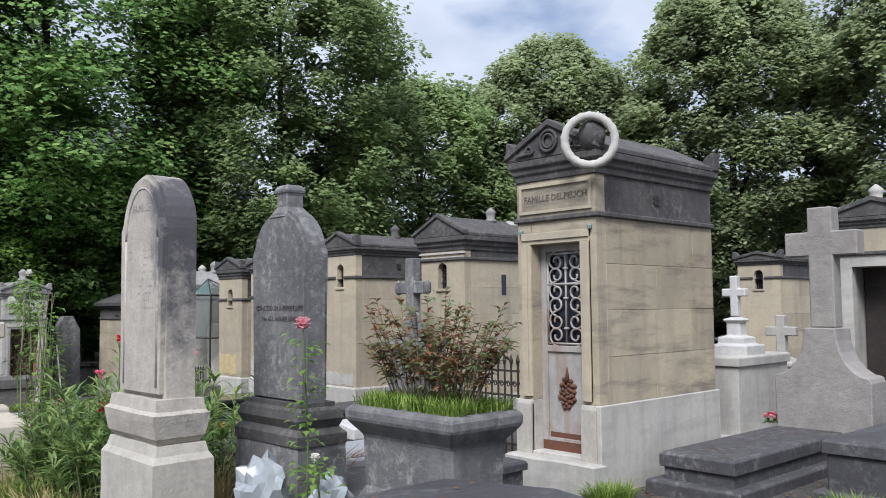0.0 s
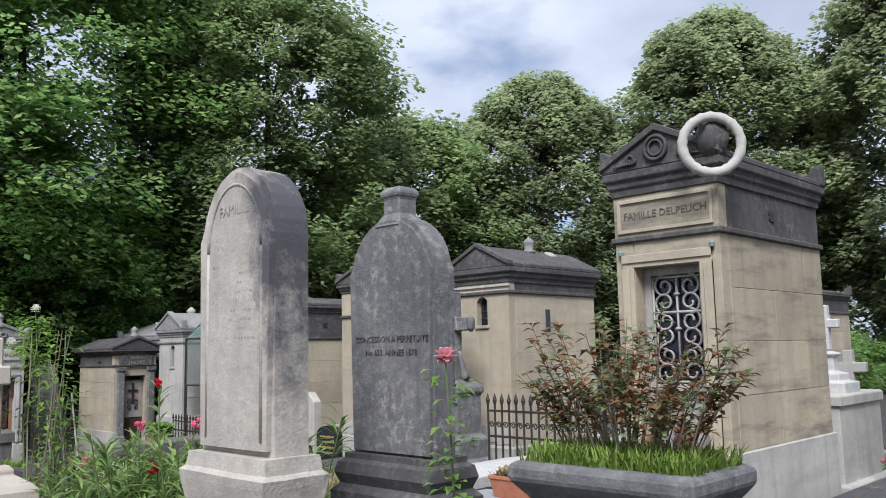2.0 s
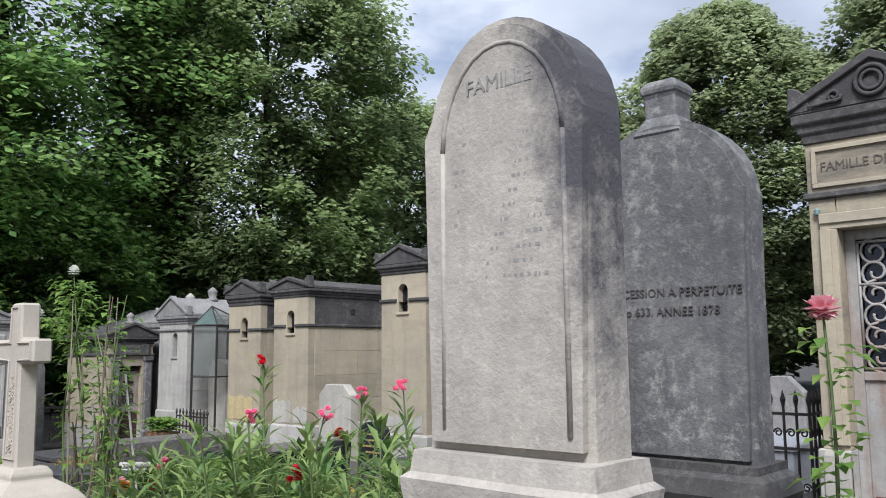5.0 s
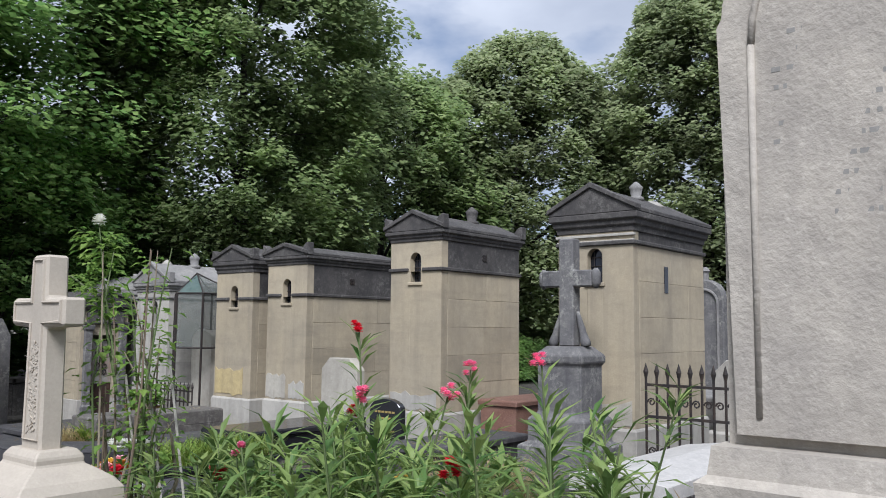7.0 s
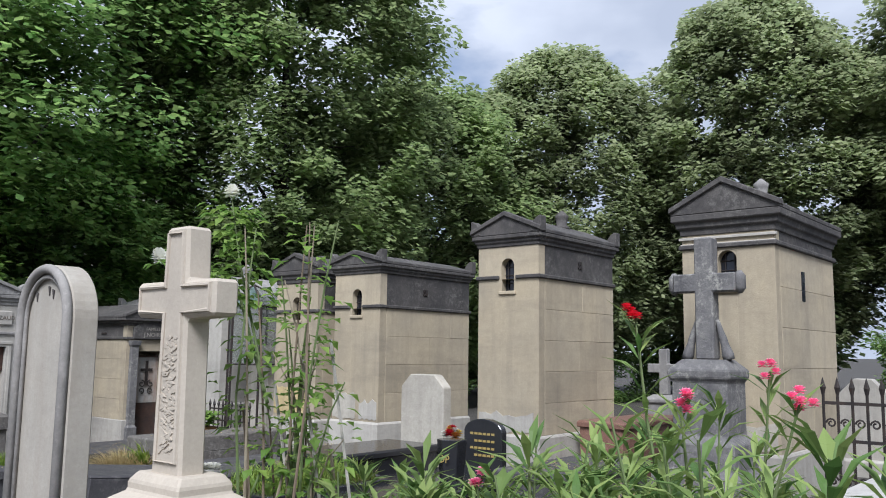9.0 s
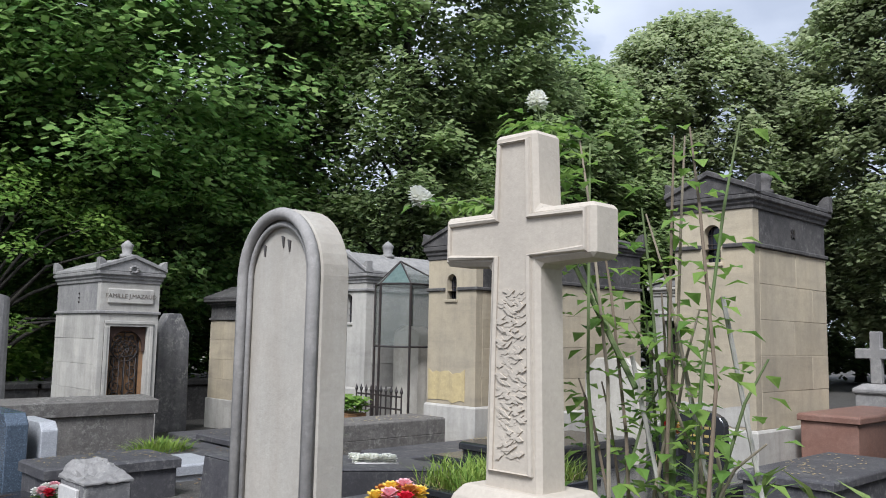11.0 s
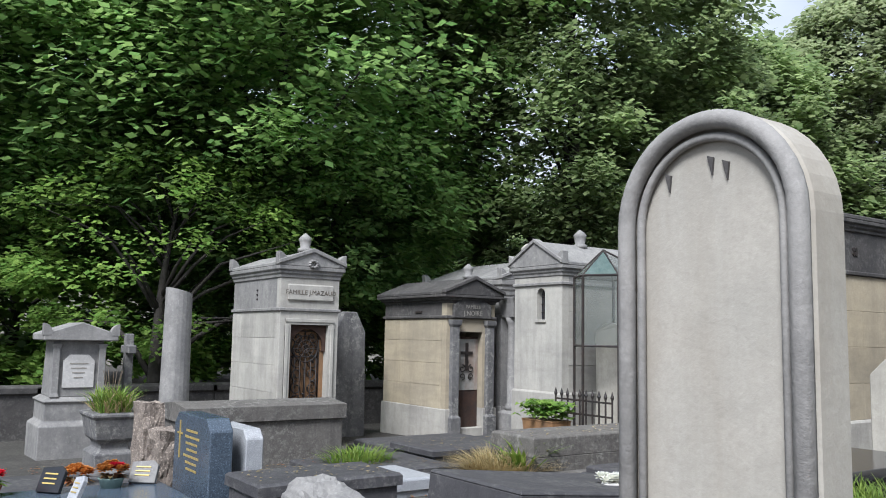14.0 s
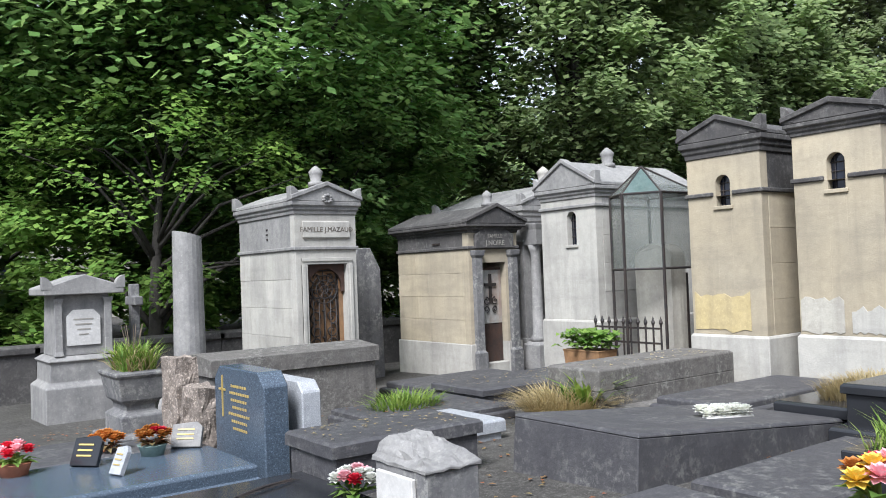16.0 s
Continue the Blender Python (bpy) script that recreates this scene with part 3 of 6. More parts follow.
chapel("family_chapel", 6.15, 5.06, WEST, .96, 2.05, -.03, .70, 2.42, 2.82, 3.03, 3.36, "tall limestone chapel with wreath on its blackened gable", "door", (0, .60, .22, 1.98), wall=CREAMWORN, rosette=1.0, extra=wreath_extra)


def slit_extra(c, h, d):
    bm = B()
    box(bm, h - .01, h + .008, .82, .92, 2.1, 2.42)
    part("slit_window", bm, GLASS, c, "narrow dark slit window")
    knob(c, 0, 1.1, 3.30, GREY, .9)
    bm = B()
    lathe(bm, [(.16, -.03), (.17, 0), (.08, .06), (.01, .08)], 12, 0, 1.55, 3.28)
    part("roof_boss", bm, PALE, c, "", 0, True)
    for k, q in enumerate((2.66, 2.73)):
        bm = B()
        box(bm, -h - .015 - .012 * k, h + .015 + .012 * k, -.015 - .012 * k, .02, q, q + .03)
        part("front_moulding", bm, PALE, c, "", .004)


chapel("family_chapel", 8.75, 9.47, WEST, .98, 2.05, -.35, .55, 2.63, 2.78, 3.00, 3.34, "broad beige chapel with plain dark gable", "window", (0, .2, 2.20, .40), ears=False, extra=slit_extra, over=.09)
chapel("family_chapel", 8.90, 12.38, WEST, .94, 1.9, -.45, .6, 2.54, 2.96, 3.11, 3.38, "tall beige stone chapel with arched rear window", "window", (0, .2, 2.39, .42), rosette=1.0,
       extra=lambda c, h, d: knob(c, 0, 1.3, 3.33, SOOT))
chapel("family_chapel", 8.95, 15.18, WEST, .96, 2.1, -.45, .58, 2.23, 2.74, 2.88, 3.07, "beige stone chapel with patched pale render", "window", (0, .2, 2.13, .39), rosette=1.0)
chapel("family_chapel", 8.95, 16.56, WEST, 1.0, 2.0, -.47, .56, 2.21, 2.68, 2.88, 3.14, "yellowish stone chapel with blackened gable", "window", (0, .2, 2.09, .37))
# chapel with hipped roof behind the lantern tomb
chapel("family_chapel", 9.05, 19.25, WEST, 1.1, 2.2, -.5, .7, 2.30, 2.44, 2.60, 3.0, "pale stone chapel with flat weathered roof", "window", (.08, .18, 1.78, .48), wall=PALE, top=GREY, roof=GREY,
       extra=lambda c, h, d: knob(c, 0, .9, 2.95, GREY, 1.1))


def big_extra(c, h, d):
    for s in (-.88, -.5, .5, .88):
        bm = B()
        lathe(bm, [(.13, 0), (.13, .06), (.095, .12), (.085, 1.45), (.10, 1.5), (.13, 1.6)], 14, s * h, -.16, .35)
        part("column", bm, GREY, c, "", 0, True)
    bm = B()
    moulded(bm, -h, h, -.3, 0, [(.05, -.2), (.05, .30), (0, .35)])
    part("porch_step", bm, GREY, c, "", .006)
    bm = B()
    moulded(bm, -h, h, -.32, 0, [(0, 1.95), (.03, 2.2), (.06, 2.3)])
    part("porch_beam", bm, GREY, c, "", .006)
    door_leaf(c, -.3, .3, .4, 1.9, .12, IRON, .6, IRON, "dark iron door", rust=False)
    knob(c, 0, .5, 3.05, PALE, 1.2)


chapel("family_chapel", 10.75, 21.0, 0, 2.0, 2.4, -.6, .4, 2.0, 2.35, 2.62, 3.05, "large grey stone chapel with columns", "door", (0, .6, .4, 1.5), wall=GREY, top=GREY, roof=GREY, extra=big_extra)


def iron_scroll_extra(text):
    def made(c, h, d):
        door_frame(c, -.31, .31, .42, 1.80, PALE, .09)
        door_leaf(c, -.31, .31, .1, 1.80, .12, WOODDOOR, .55, IRON, "brown wooden door with black scrolled ironwork", WOODDOOR, 3, False)
        bm = B()
        top = arch(0, .265, 1.47, 14)
        prism(bm, [(-.31, 1.80), (-.31, 1.40), (-.265, 1.40)] + top + [(.265, 1.40), (.31, 1.40), (.31, 1.80)], .06, .115)
        part("door_arch", bm, RUSTDARK, c, "dark arched door head", .004)
        bm = B()
        for r in (.06, .13, .20):
            tube(bm, [(r * math.cos(i * math.pi / 10), .10, 1.44 + r * math.sin(i * math.pi / 10)) for i in range(20)], .009, 5, True)
        for k in range(6):
            a = k * math.pi / 3
            tube(bm, [(0, .10, 1.44), (.24 * math.cos(a), .10, 1.44 + .24 * math.sin(a))], .008, 5)
        for k in range(5):
            u = -.18 + .09 * k
            tube(bm, [(u, .10, .25), (u, .10, 1.3)], .008, 5)
        part("rose_grille", bm, IRON, c, "black iron rose and bars", 0, True)
        bm = B()
        moulded(bm, -.36, .36, -.02, 0, [(0, 2.16), (.012, 2.18), (.012, 2.39), (0, 2.41)])
        part("name_panel", bm, PALE, c, "", .003)
        words(text, .098, INK, c, pose(0, -.035, 2.285))
        knob(c, 0, .25, 2.93, GREY, 1.05)
        bm = B()
        for k in range(9):
            a = k * .7
            lathe(bm, [(.02, -.02), (.035, 0), (.015, .02)], 7, .06 * math.cos(a), -.08, 2.72 + .05 * math.sin(a))
        part("carved_flowers", bm, GREY, c, "", 0, True)
        bm = B()
        for k in range(3):
            lathe(bm, [(.014, 0), (.022, .015), (.014, .03)], 6, -h + .001, .9, 2.18 + .07 * k)
        part("vent_hole", bm, IRON, c, "")
    return made


chapel("family_chapel", 6.06, 21.05, 0, .97, 1.92, -.67, .38, 2.0, 2.50, 2.68, 2.93, "pale grey chapel with crisp gable and carved finial", "door", (0, .62, .1, 1.70), wall=PALE, top=GREY, frieze=PALE, roof=GREY,
       extra=iron_scroll_extra("FAMILLE J.MAZAUD"))


def cross_door_extra(c, h, d):
    bm = B()
    box(bm, -.25, .25, .13, .16, .1, 1.62)
    leaf = part("door_leaf", bm, RUSTDARK, c, "rusty iron door with black cross", .004)
    bm = B()
    box(bm, -.24, .24, .12, .129, .72, 1.58)
    part("door_paint", bm, PAINT, leaf, "flaking white paint panel")
    bm = B()
    box(bm, -.025, .025, .095, .115, 1.05, 1.52)
    box(bm, -.12, -.025, .095, .115, 1.32, 1.37)
    box(bm, .025, .12, .095, .115, 1.32, 1.37)
    for s in (-1, 1):
        spiral(bm, s * .09, 1.08, .07, .02, 1.2, math.pi / 2, .105, .009, 14, s)
        spiral(bm, s * .09, .95, .06, .02, 1.2, -math.pi / 2, .105, .009, 14, -s)
    part("iron_cross", bm, IRON, leaf, "black iron cross and scrolls")
    for s in (-1, 1):
        bm = B()
        moulded(bm, min(s * .30, s * .44), max(s * .30, s * .44), -.09, 0, [(.03, -.1), (.03, .28), (0, .32), (0, 1.78), (.025, 1.82), (.035, 1.9)])
        part("pilaster", bm, DARKSTONE, c, "", .004)
    bm = B()
    prism(bm, [(-.40, 1.93), (.40, 1.93), (.40, 2.15), (0, 2.36), (-.40, 2.15)], -.06, .0)
    sign = part("name_gable", bm, SOOT, c, "", .01)
    words("FAMILLE", .085, LETTERGREY, c, pose(0, -.065, 2.12))
    words("J.NOIRE", .115, LETTERGREY, c, pose(0, -.065, 2.01))
    knob(c, 0, .1, 2.62, GREY, .9)
    bm = B()
    box(bm, -h - .012, -h + .01, .75, .95, 2.02, 2.05)
    part("vent_slot", bm, IRON, c)


chapel("family_chapel", 9.0, 20.9, 0, 1.02, 2.0, -.62, .42, 1.92, 2.18, 2.32, 2.62, "low beige chapel with dark door surround", "door", (0, .5, .1, 1.6), extra=cross_door_extra, ears=False, over=.12)
# chapels of the farther lanes
chapel("family_chapel", 17.5, 8.67, WEST, .97, 2.0, -.4, .6, 2.52, 2.82, 2.94, 3.1, "distant beige chapel with arched window", "window", (0, .2, 2.3, .42))


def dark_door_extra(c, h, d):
    # black sheet in the recess: the shade of the open doorway, put in as colour
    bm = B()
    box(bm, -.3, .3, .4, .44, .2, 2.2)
    part("dark_interior", bm, IRON, c, "black panel painted as the shade inside the open doorway")
    knob(c, 0, .1, 3.0, PALE, 1.0)


chapel("family_chapel", 11.4, 4.05, WEST, 1.05, 2.0, -.15, .3, 2.35, 2.7, 2.85, 3.08, "pale chapel with dark open doorway", "door", (0, .62, .3, 1.9), wall=PALE, frieze=CREAM, ears=False, extra=dark_door_extra)
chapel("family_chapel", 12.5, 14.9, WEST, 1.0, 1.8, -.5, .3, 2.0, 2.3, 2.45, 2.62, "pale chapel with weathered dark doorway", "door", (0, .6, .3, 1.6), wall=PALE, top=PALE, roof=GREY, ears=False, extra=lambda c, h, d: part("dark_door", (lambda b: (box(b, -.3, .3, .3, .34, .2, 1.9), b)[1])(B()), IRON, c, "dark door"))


def patch(cx, z0, x0, x1, za, zb, mat, label, wall_x, seed):
    """A ragged skin of repair mortar on a front that faces -x."""
    rng = random.Random(seed)
    t = thing("mortar_patch", pose(wall_x - .004, cx, z0, 0, 0, WEST), label, "patch", "repairs on the chapel fronts")
    n = 9
    lo = [(x0 + (x1 - x0) * i / n, za + rng.uniform(-.02, .03)) for i in range(n + 1)]
    hi = [(x0 + (x1 - x0) * i / n, zb + rng.uniform(-.05, .03)) for i in range(n + 1)]
    bm = B()
    prism(bm, lo + hi[::-1], -.004, .006)
    part("skin", bm, mat, t)


patch(16.56, -.47, -.46, .30, .60, 1.05, PATCH, "ochre mortar patch low on the yellowish chapel", 8.95, 5)
patch(15.18, -.45, -.46, .02, .60, .98, WHITE, "pale render patch on the beige chapel", 8.95, 6)
patch(15.18, -.45, .10, .46, .62, .88, PALE, "grey render patch on the beige chapel", 8.95, 7)
patch(12.38, -.45, -.44, .40, .62, .86, PALE, "damp grey render patch on the tall chapel", 8.90, 8)
patch(9.47, -.35, -.46, .46, .57, .84, WHITE, "pale render band on the broad chapel", 8.75, 9)


# ---- plants ----
class Leaves:
    """Collects leaves as plain folded blades, then makes one mesh."""

    def __init__(self, seed):
        self.v, self.f, self.rng = [], [], random.Random(seed)

    def leaf(self, p, d, length, width, droop=.2):
        p, d = Vector(p), Vector(d).normalized()
        side = d.cross(Vector((0, 0, 1)))
        side = side.normalized() if side.length > .05 else Vector((1, 0, 0))
        up = side.cross(d)
        m = p + d * length * .5 + up * length * .05
        t = p + d * length - Vector((0, 0, droop * length))
        k = len(self.v)
        self.v += [tuple(p), tuple(m + side * width / 2), tuple(t), tuple(m - side * width / 2), tuple(m - up * width * .15)]
        self.f += [(k, k + 1, k + 4), (k + 1, k + 2, k + 4), (k + 2, k + 3, k + 4), (k + 3, k, k + 4)]

    def blade(self, p, d, length, width):
        p, d = Vector(p), Vector(d).normalized()
        side = Vector((-d.y, d.x, 0))
        side = side.normalized() * width / 2 if side.length > .01 else Vector((width / 2, 0, 0))
        out = Vector((d.x, d.y, 0))
        a = p + d * length * .55
        t = p + d * length * .9 + out * length * .35 - Vector((0, 0, length * .12))
        k = len(self.v)
        self.v += [tuple(p - side), tuple(p + side), tuple(a + side), tuple(a - side), tuple(t)]
        self.f += [(k, k + 1, k + 2, k + 3), (k + 3, k + 2, k + 4)]

    def make(self, name, mat, parent, label=""):
        me = bpy.data.meshes.new(name)
        me.from_pydata(self.v, [], self.f)
        me.materials.append(mat)
        ob = new(name, me)
        ob.parent = parent
        return tagged(ob, label, "", "", "stuff")


def grass_tuft(x, y, z, rx, ry, n, length, mat, label, seed=3, name="grass_tuft", width=.012, rot=0.0, spread=.7):
    t = thing(name, pose(x, y, z, 0, 0, rot), label, "grass")
    L = Leaves(seed)
    r = L.rng
    for _ in range(n):
        a, q = r.uniform(0, 6.283), r.random() ** .5
        p = (rx * q * math.cos(a), ry * q * math.sin(a), 0)
        L.blade(p, (spread * (q * math.cos(a) + r.uniform(-.5, .5)), spread * (q * math.sin(a) + r.uniform(-.5, .5)), 1), length * r.uniform(.5, 1.15), width)
    L.make("grass_cover", mat, t)
    return t


def flower(parent, p, r, mat, L=None, seed=1, name="flower"):
    """A round bloom of curled petals."""
    rng = random.Random(seed)
    me_v, me_f = [], []
    for ring, (n, tip, k) in enumerate(((5, 1.35, .75), (6, 1.0, .9), (7, .6, 1.0), (7, .15, .95), (6, -.35, .8))):
        for i in range(n):
            a = i * 6.283 / n + ring * .5 + rng.uniform(-.1, .1)
            d = Vector((math.cos(a) * math.cos(tip), math.sin(a) * math.cos(tip), math.sin(tip)))
            s = Vector((-math.sin(a), math.cos(a), 0)) * r * .45 * k
            q = Vector(p)
            b = len(me_v)
            me_v += [tuple(q), tuple(q + d * r * .6 * k + s + Vector((0, 0, .1 * r))), tuple(q + d * r * k), tuple(q + d * r * .6 * k - s + Vector((0, 0, .1 * r)))]
            me_f.append((b, b + 1, b + 2, b + 3))
    me = bpy.data.meshes.new(name)
    me.from_pydata(me_v, [], me_f)
    me.materials.append(mat)
    ob = new(name, me)
    ob.parent = parent
    return ob


def oleander(x, y, h, stems, spread, seed, flowers=(), label="leafy oleander with long narrow green leaves", leaf=LEAF_OLEANDER):
    rng = random.Random(seed)
    z = ground_z(y)
    t = thing("oleander_bush", pose(x, y, z), label, "bush", "oleander bushes")
    bm = B()
    L = Leaves(seed)
    tips = []
    for k in range(int(1.5 * stems)):
        a, s = rng.uniform(0, 6.283), 1.15 * spread * rng.random() ** .5
        hh = 1.05 * h * rng.uniform(.45, 1.0) + (rng.uniform(.05, .25) if k % 5 == 0 else 0)
        base = Vector((.5 * s * math.cos(a), .5 * s * math.sin(a), 0))
        tip = Vector((s * math.cos(a), s * math.sin(a), hh))
        mid = base.lerp(tip, .5) + Vector((rng.uniform(-.05, .05), rng.uniform(-.05, .05), .05))
        tube(bm, [base, mid, tip], [.009, .007, .004], 5)
        tips.append(tip)
        for i in range(34):
            u = rng.uniform(.25, 1.0) ** .6
            p = base.lerp(mid, 2 * u) if u < .5 else mid.lerp(tip, 2 * u - 1)
            b = rng.uniform(0, 6.283)
            up = rng.uniform(.1, .9) + (.5 if u > .9 else 0)
            L.leaf(p, (math.cos(b), math.sin(b), up), rng.uniform(.14, .25), rng.uniform(.024, .040), .15)
    part("stem_cluster", bm, GREENSTEM, t)["kind"] = "stuff"
    L.make("leaves", leaf, t)
    for k, (fx, fy, fz, mat) in enumerate(flowers):
        bm = B()
        q = Vector((fx - x, fy - y, fz - z))
        tube(bm, [(q.x * .6, q.y * .6, max(.1, q.z * .3)), (q.x * .9, q.y * .9, q.z * .75), tuple(q)], [.008, .006, .004], 5)
        part("flower_stem", bm, GREENSTEM, t)
        LL = Leaves(seed + k)
        for i in range(34):
            u = LL.rng.uniform(.55, .97)
            b = LL.rng.uniform(0, 6.283)
            LL.leaf((q.x * (.6 + .4 * u), q.y * (.6 + .4 * u), q.z * u), (math.cos(b), math.sin(b), LL.rng.uniform(.3, 1.2)), .17, .024, .1)
        LL.make("leaf_whorl", leaf, t)
        for i in range(5):
            flower(t, (q.x + rng.uniform(-.04, .04), q.y + rng.uniform(-.04, .04), q.z + rng.uniform(-.03, .04)), .026, mat, seed=i + k)
    return t


def bouquet(x, y, z, size, mats, label, pot=None, seed=1, leafy=LEAF_BRIGHT, n=9):
    t = thing("flower_arrangement", pose(x, y, z), label, "flowers", "grave flowers")
    rng = random.Random(seed)
    if pot:
        bm = B()
        lathe(bm, [(.55 * size, 0), (.7 * size, .5 * size), (.75 * size, .55 * size), (.65 * size, .52 * size)], 14)
        part("pot", bm, pot, t, "", 0, True)
    z0 = .5 * size if pot else .1 * size
    L = Leaves(seed)
    for k in range(26):
        a = rng.uniform(0, 6.283)
        L.leaf((.2 * size * math.cos(a), .2 * size * math.sin(a), z0), (math.cos(a), math.sin(a), rng.uniform(.1, 1)), size * rng.uniform(.6, 1.1), size * .35, .3)
    L.make("leaves", leafy, t)
    for k in range(n):
        a, r = k * 2.4, size * .75 * math.sqrt((k + .3) / n)
        flower(t, (r * math.cos(a), r * math.sin(a), z0 + size * (.85 - .45 * r / size)), size * .34, mats[k % len(mats)], seed=k)
    return t


# ---- headstones and tombs beside the path ----
def round_slab(bm, y0, y1, z0, zs, top, x0, x1, n=16):
    """An upright slab across y with a rounded head."""
    cy, h = (y0 + y1) / 2, (y1 - y0) / 2
    prism(bm, [(y0, z0)] + arch(cy, h, zs, n, top - zs) + [(y1, z0)], x0, x1, "x")


def rounded_headstone():
    t = thing("headstone", pose(2.11, 5.175, .1), "tall round-topped pale limestone headstone, blackened at one edge", "headstone", "standing headstones")
    bm = B()
    round_slab(bm, -.315, .33, .93, 1.98, 2.34, .06, .28)
    bmesh.ops.bevel(bm, geom=[e for e in bm.edges if abs(e.verts[0].co.x - e.verts[1].co.x) < .01 and e.verts[0].co.x < .1], offset=.03, segments=2, affect="EDGES")
    roughen(bm, .006, .2)
    part("slab", bm, HEAD, t, "")
    bm = B()
    for s in (-1, 1):
        tube(bm, [(.062, s * .245, 1.0), (.062, s * .245, 1.92)], .010, 6)
    tube(bm, [(.062, -.245 * math.cos(math.pi * i / 14), 1.92 + .33 * math.sin(math.pi * i / 14)) for i in range(15)], .010, 6)
    part("border_moulding", bm, HEAD, t, "", 0, True)
    bm = B()
    moulded(bm, .04, .30, -.33, .33, [(.0, .66), (.03, .70), (.05, .80), (.055, .84), (.03, .86), (.02, .93)])
    roughen(bm, .006, .15, 2)
    part("base_moulding", bm, HEAD, t)
    bm = B()
    moulded(bm, .02, .33, -.36, .36, [(.04, -.3), (.04, .56), (.015, .60), (0, .66)])
    roughen(bm, .008, .3, 2)
    part("pedestal", bm, WHITE, t, "pale stone pedestal")
    words("FAMILLE", .075, HEADLINE, t, pose(.058, 0, 2.12, 0, 0, WEST))
    rng = random.Random(4)
    bm = B()
    for row in range(11):
        w = rng.uniform(.12, .20)
        yy = -w
        while yy < w:
            q = rng.uniform(.008, .022)
            box(bm, .0586, .062, yy, yy + q, 1.93 - .045 * row, 1.942 - .045 * row)
            yy += q + rng.uniform(.006, .016)
    tagged(part("worn_inscription", bm, HEADLINE, t), "", "", "", "stuff")
    return t


HEAD = material("weathered_headstone_limestone", (0.50, 0.45, 0.37), (0.42, 0.38, 0.32), scale=3.5, streak=0.35, dark=(0.16, 0.145, 0.13), vary=0.0, bump=0.35, mottle=0.35, band=0.2, runs=0.2,
                crust=((0.0, -1.0, 0.25), -4.57, -4.40, (0.075, 0.071, 0.074)))
HEADLINE = material("worn_inscription", (0.30, 0.285, 0.255), (0.25, 0.24, 0.215), bump=0.1, vary=0)
rounded_headstone()


def dark_headstone():
    t = thing("headstone", pose(3.1, 5.11, .1), "dark grey round-shouldered headstone with knob and pale lichen", "headstone", "standing headstones")
    bm = B()
    round_slab(bm, -.325, .36, .82, 1.86, 2.18, .04, .235)
    bmesh.ops.bevel(bm, geom=[e for e in bm.edges if abs(e.verts[0].co.x - e.verts[1].co.x) < .01], offset=.025, segments=2, affect="EDGES")
    roughen(bm, .005, .2)
    part("slab", bm, DARKSTONE, t)
    bm = B()
    moulded(bm, .08, .20, -.045, .075, [(.05, 2.12), (.03, 2.17), (.01, 2.20), (.01, 2.29), (.025, 2.31), (.02, 2.34), (.0, 2.36)])
    part("knob", bm, DARKSTONE, t, "", .008)
    bm = B()
    moulded(bm, 0, .28, -.345, .37, [(.06, .55), (.06, .62), (.02, .66), (.045, .72), (.03, .78), (0, .80), (0, .83)])
    part("base_moulding", bm, SOOT, t)
    bm = B()
    moulded(bm, 0, .28, -.345, .37, [(.07, -.3), (.05, .55)])
    roughen(bm, .008, .2, 3)
    part("pedestal", bm, DARKSTONE, t, "rough crumbling dark pedestal")
    words("CONCESSION A PERPETUITE", .048, SOOT, t, pose(.038, 0, 1.475, 0, 0, WEST))
    words("No 633. ANNEE 1878", .048, SOOT, t, pose(.038, 0, 1.40, 0, 0, WEST))
    return t


dark_headstone()


def marble_cross():
    t = thing("stone_cross", pose(2.40, 9.52, ground_z(9.5)), "cream limestone cross with raised border on tapered base", "cross", "grave crosses")
    z = -ground_z(9.5)
    bm = B()
    # one outline, pushed through
    out = [(-.115, .56), (-.10, 1.285), (-.305, 1.295), (-.305, 1.455), (-.095, 1.455), (-.085, 1.70), (.085, 1.70), (.095, 1.455), (.305, 1.455), (.305, 1.295), (.10, 1.285), (.115, .56)]
    prism(bm, [(u, w + z) for u, w in out[::-1]], -.06, .07, "x")
    part("shaft", bm, CROSSSTONE, t, "", .014)
    bm = B()
    inn = [(-.08, .66), (-.066, 1.31), (-.275, 1.32), (-.275, 1.43), (-.065, 1.43), (-.058, 1.67), (.058, 1.67), (.065, 1.43), (.275, 1.43), (.275, 1.32), (.066, 1.31), (.08, .66)]
    tube(bm, [(-.062, u, w + z) for u, w in inn], .011, 6, True)
    part("border_moulding", bm, CROSSSTONE, t)
    bm = B()
    rng = random.Random(8)
    for k in range(150):
        w = rng.uniform(.012, .028)
        u, v = rng.uniform(-.05, .05), z + .70 + k * .0034
        a = rng.uniform(-.6, .6)
        prism(bm, [(u - w * math.cos(a), v - w * math.sin(a)), (u, v - .007), (u + w * math.cos(a), v + w * math.sin(a)), (u, v + .008)], -.0605 - rng.uniform(0, .006), -.052, "x")
    tagged(part("carved_ivy", bm, CROSSSTONE, t), "", "", "", "stuff")
    bm = B()
    moulded(bm, -.12, .16, -.2, .2, [(.17, -.2), (.17, .30 + z), (.16, .40 + z), (.12, .45 + z), (.05, .50 + z), (.0, .53 + z), (.0, .57 + z), (-.03, .61 + z)])
    part("base", bm, CROSSSTONE, t, "", .008)
    return t


CROSSSTONE = material("clean_cream_limestone", (0.47, 0.415, 0.335), (0.42, 0.37, 0.30), scale=3, streak=0.15, dark=(0.30, 0.26, 0.21), vary=0, bump=0.12, mottle=0.12)
marble_cross()


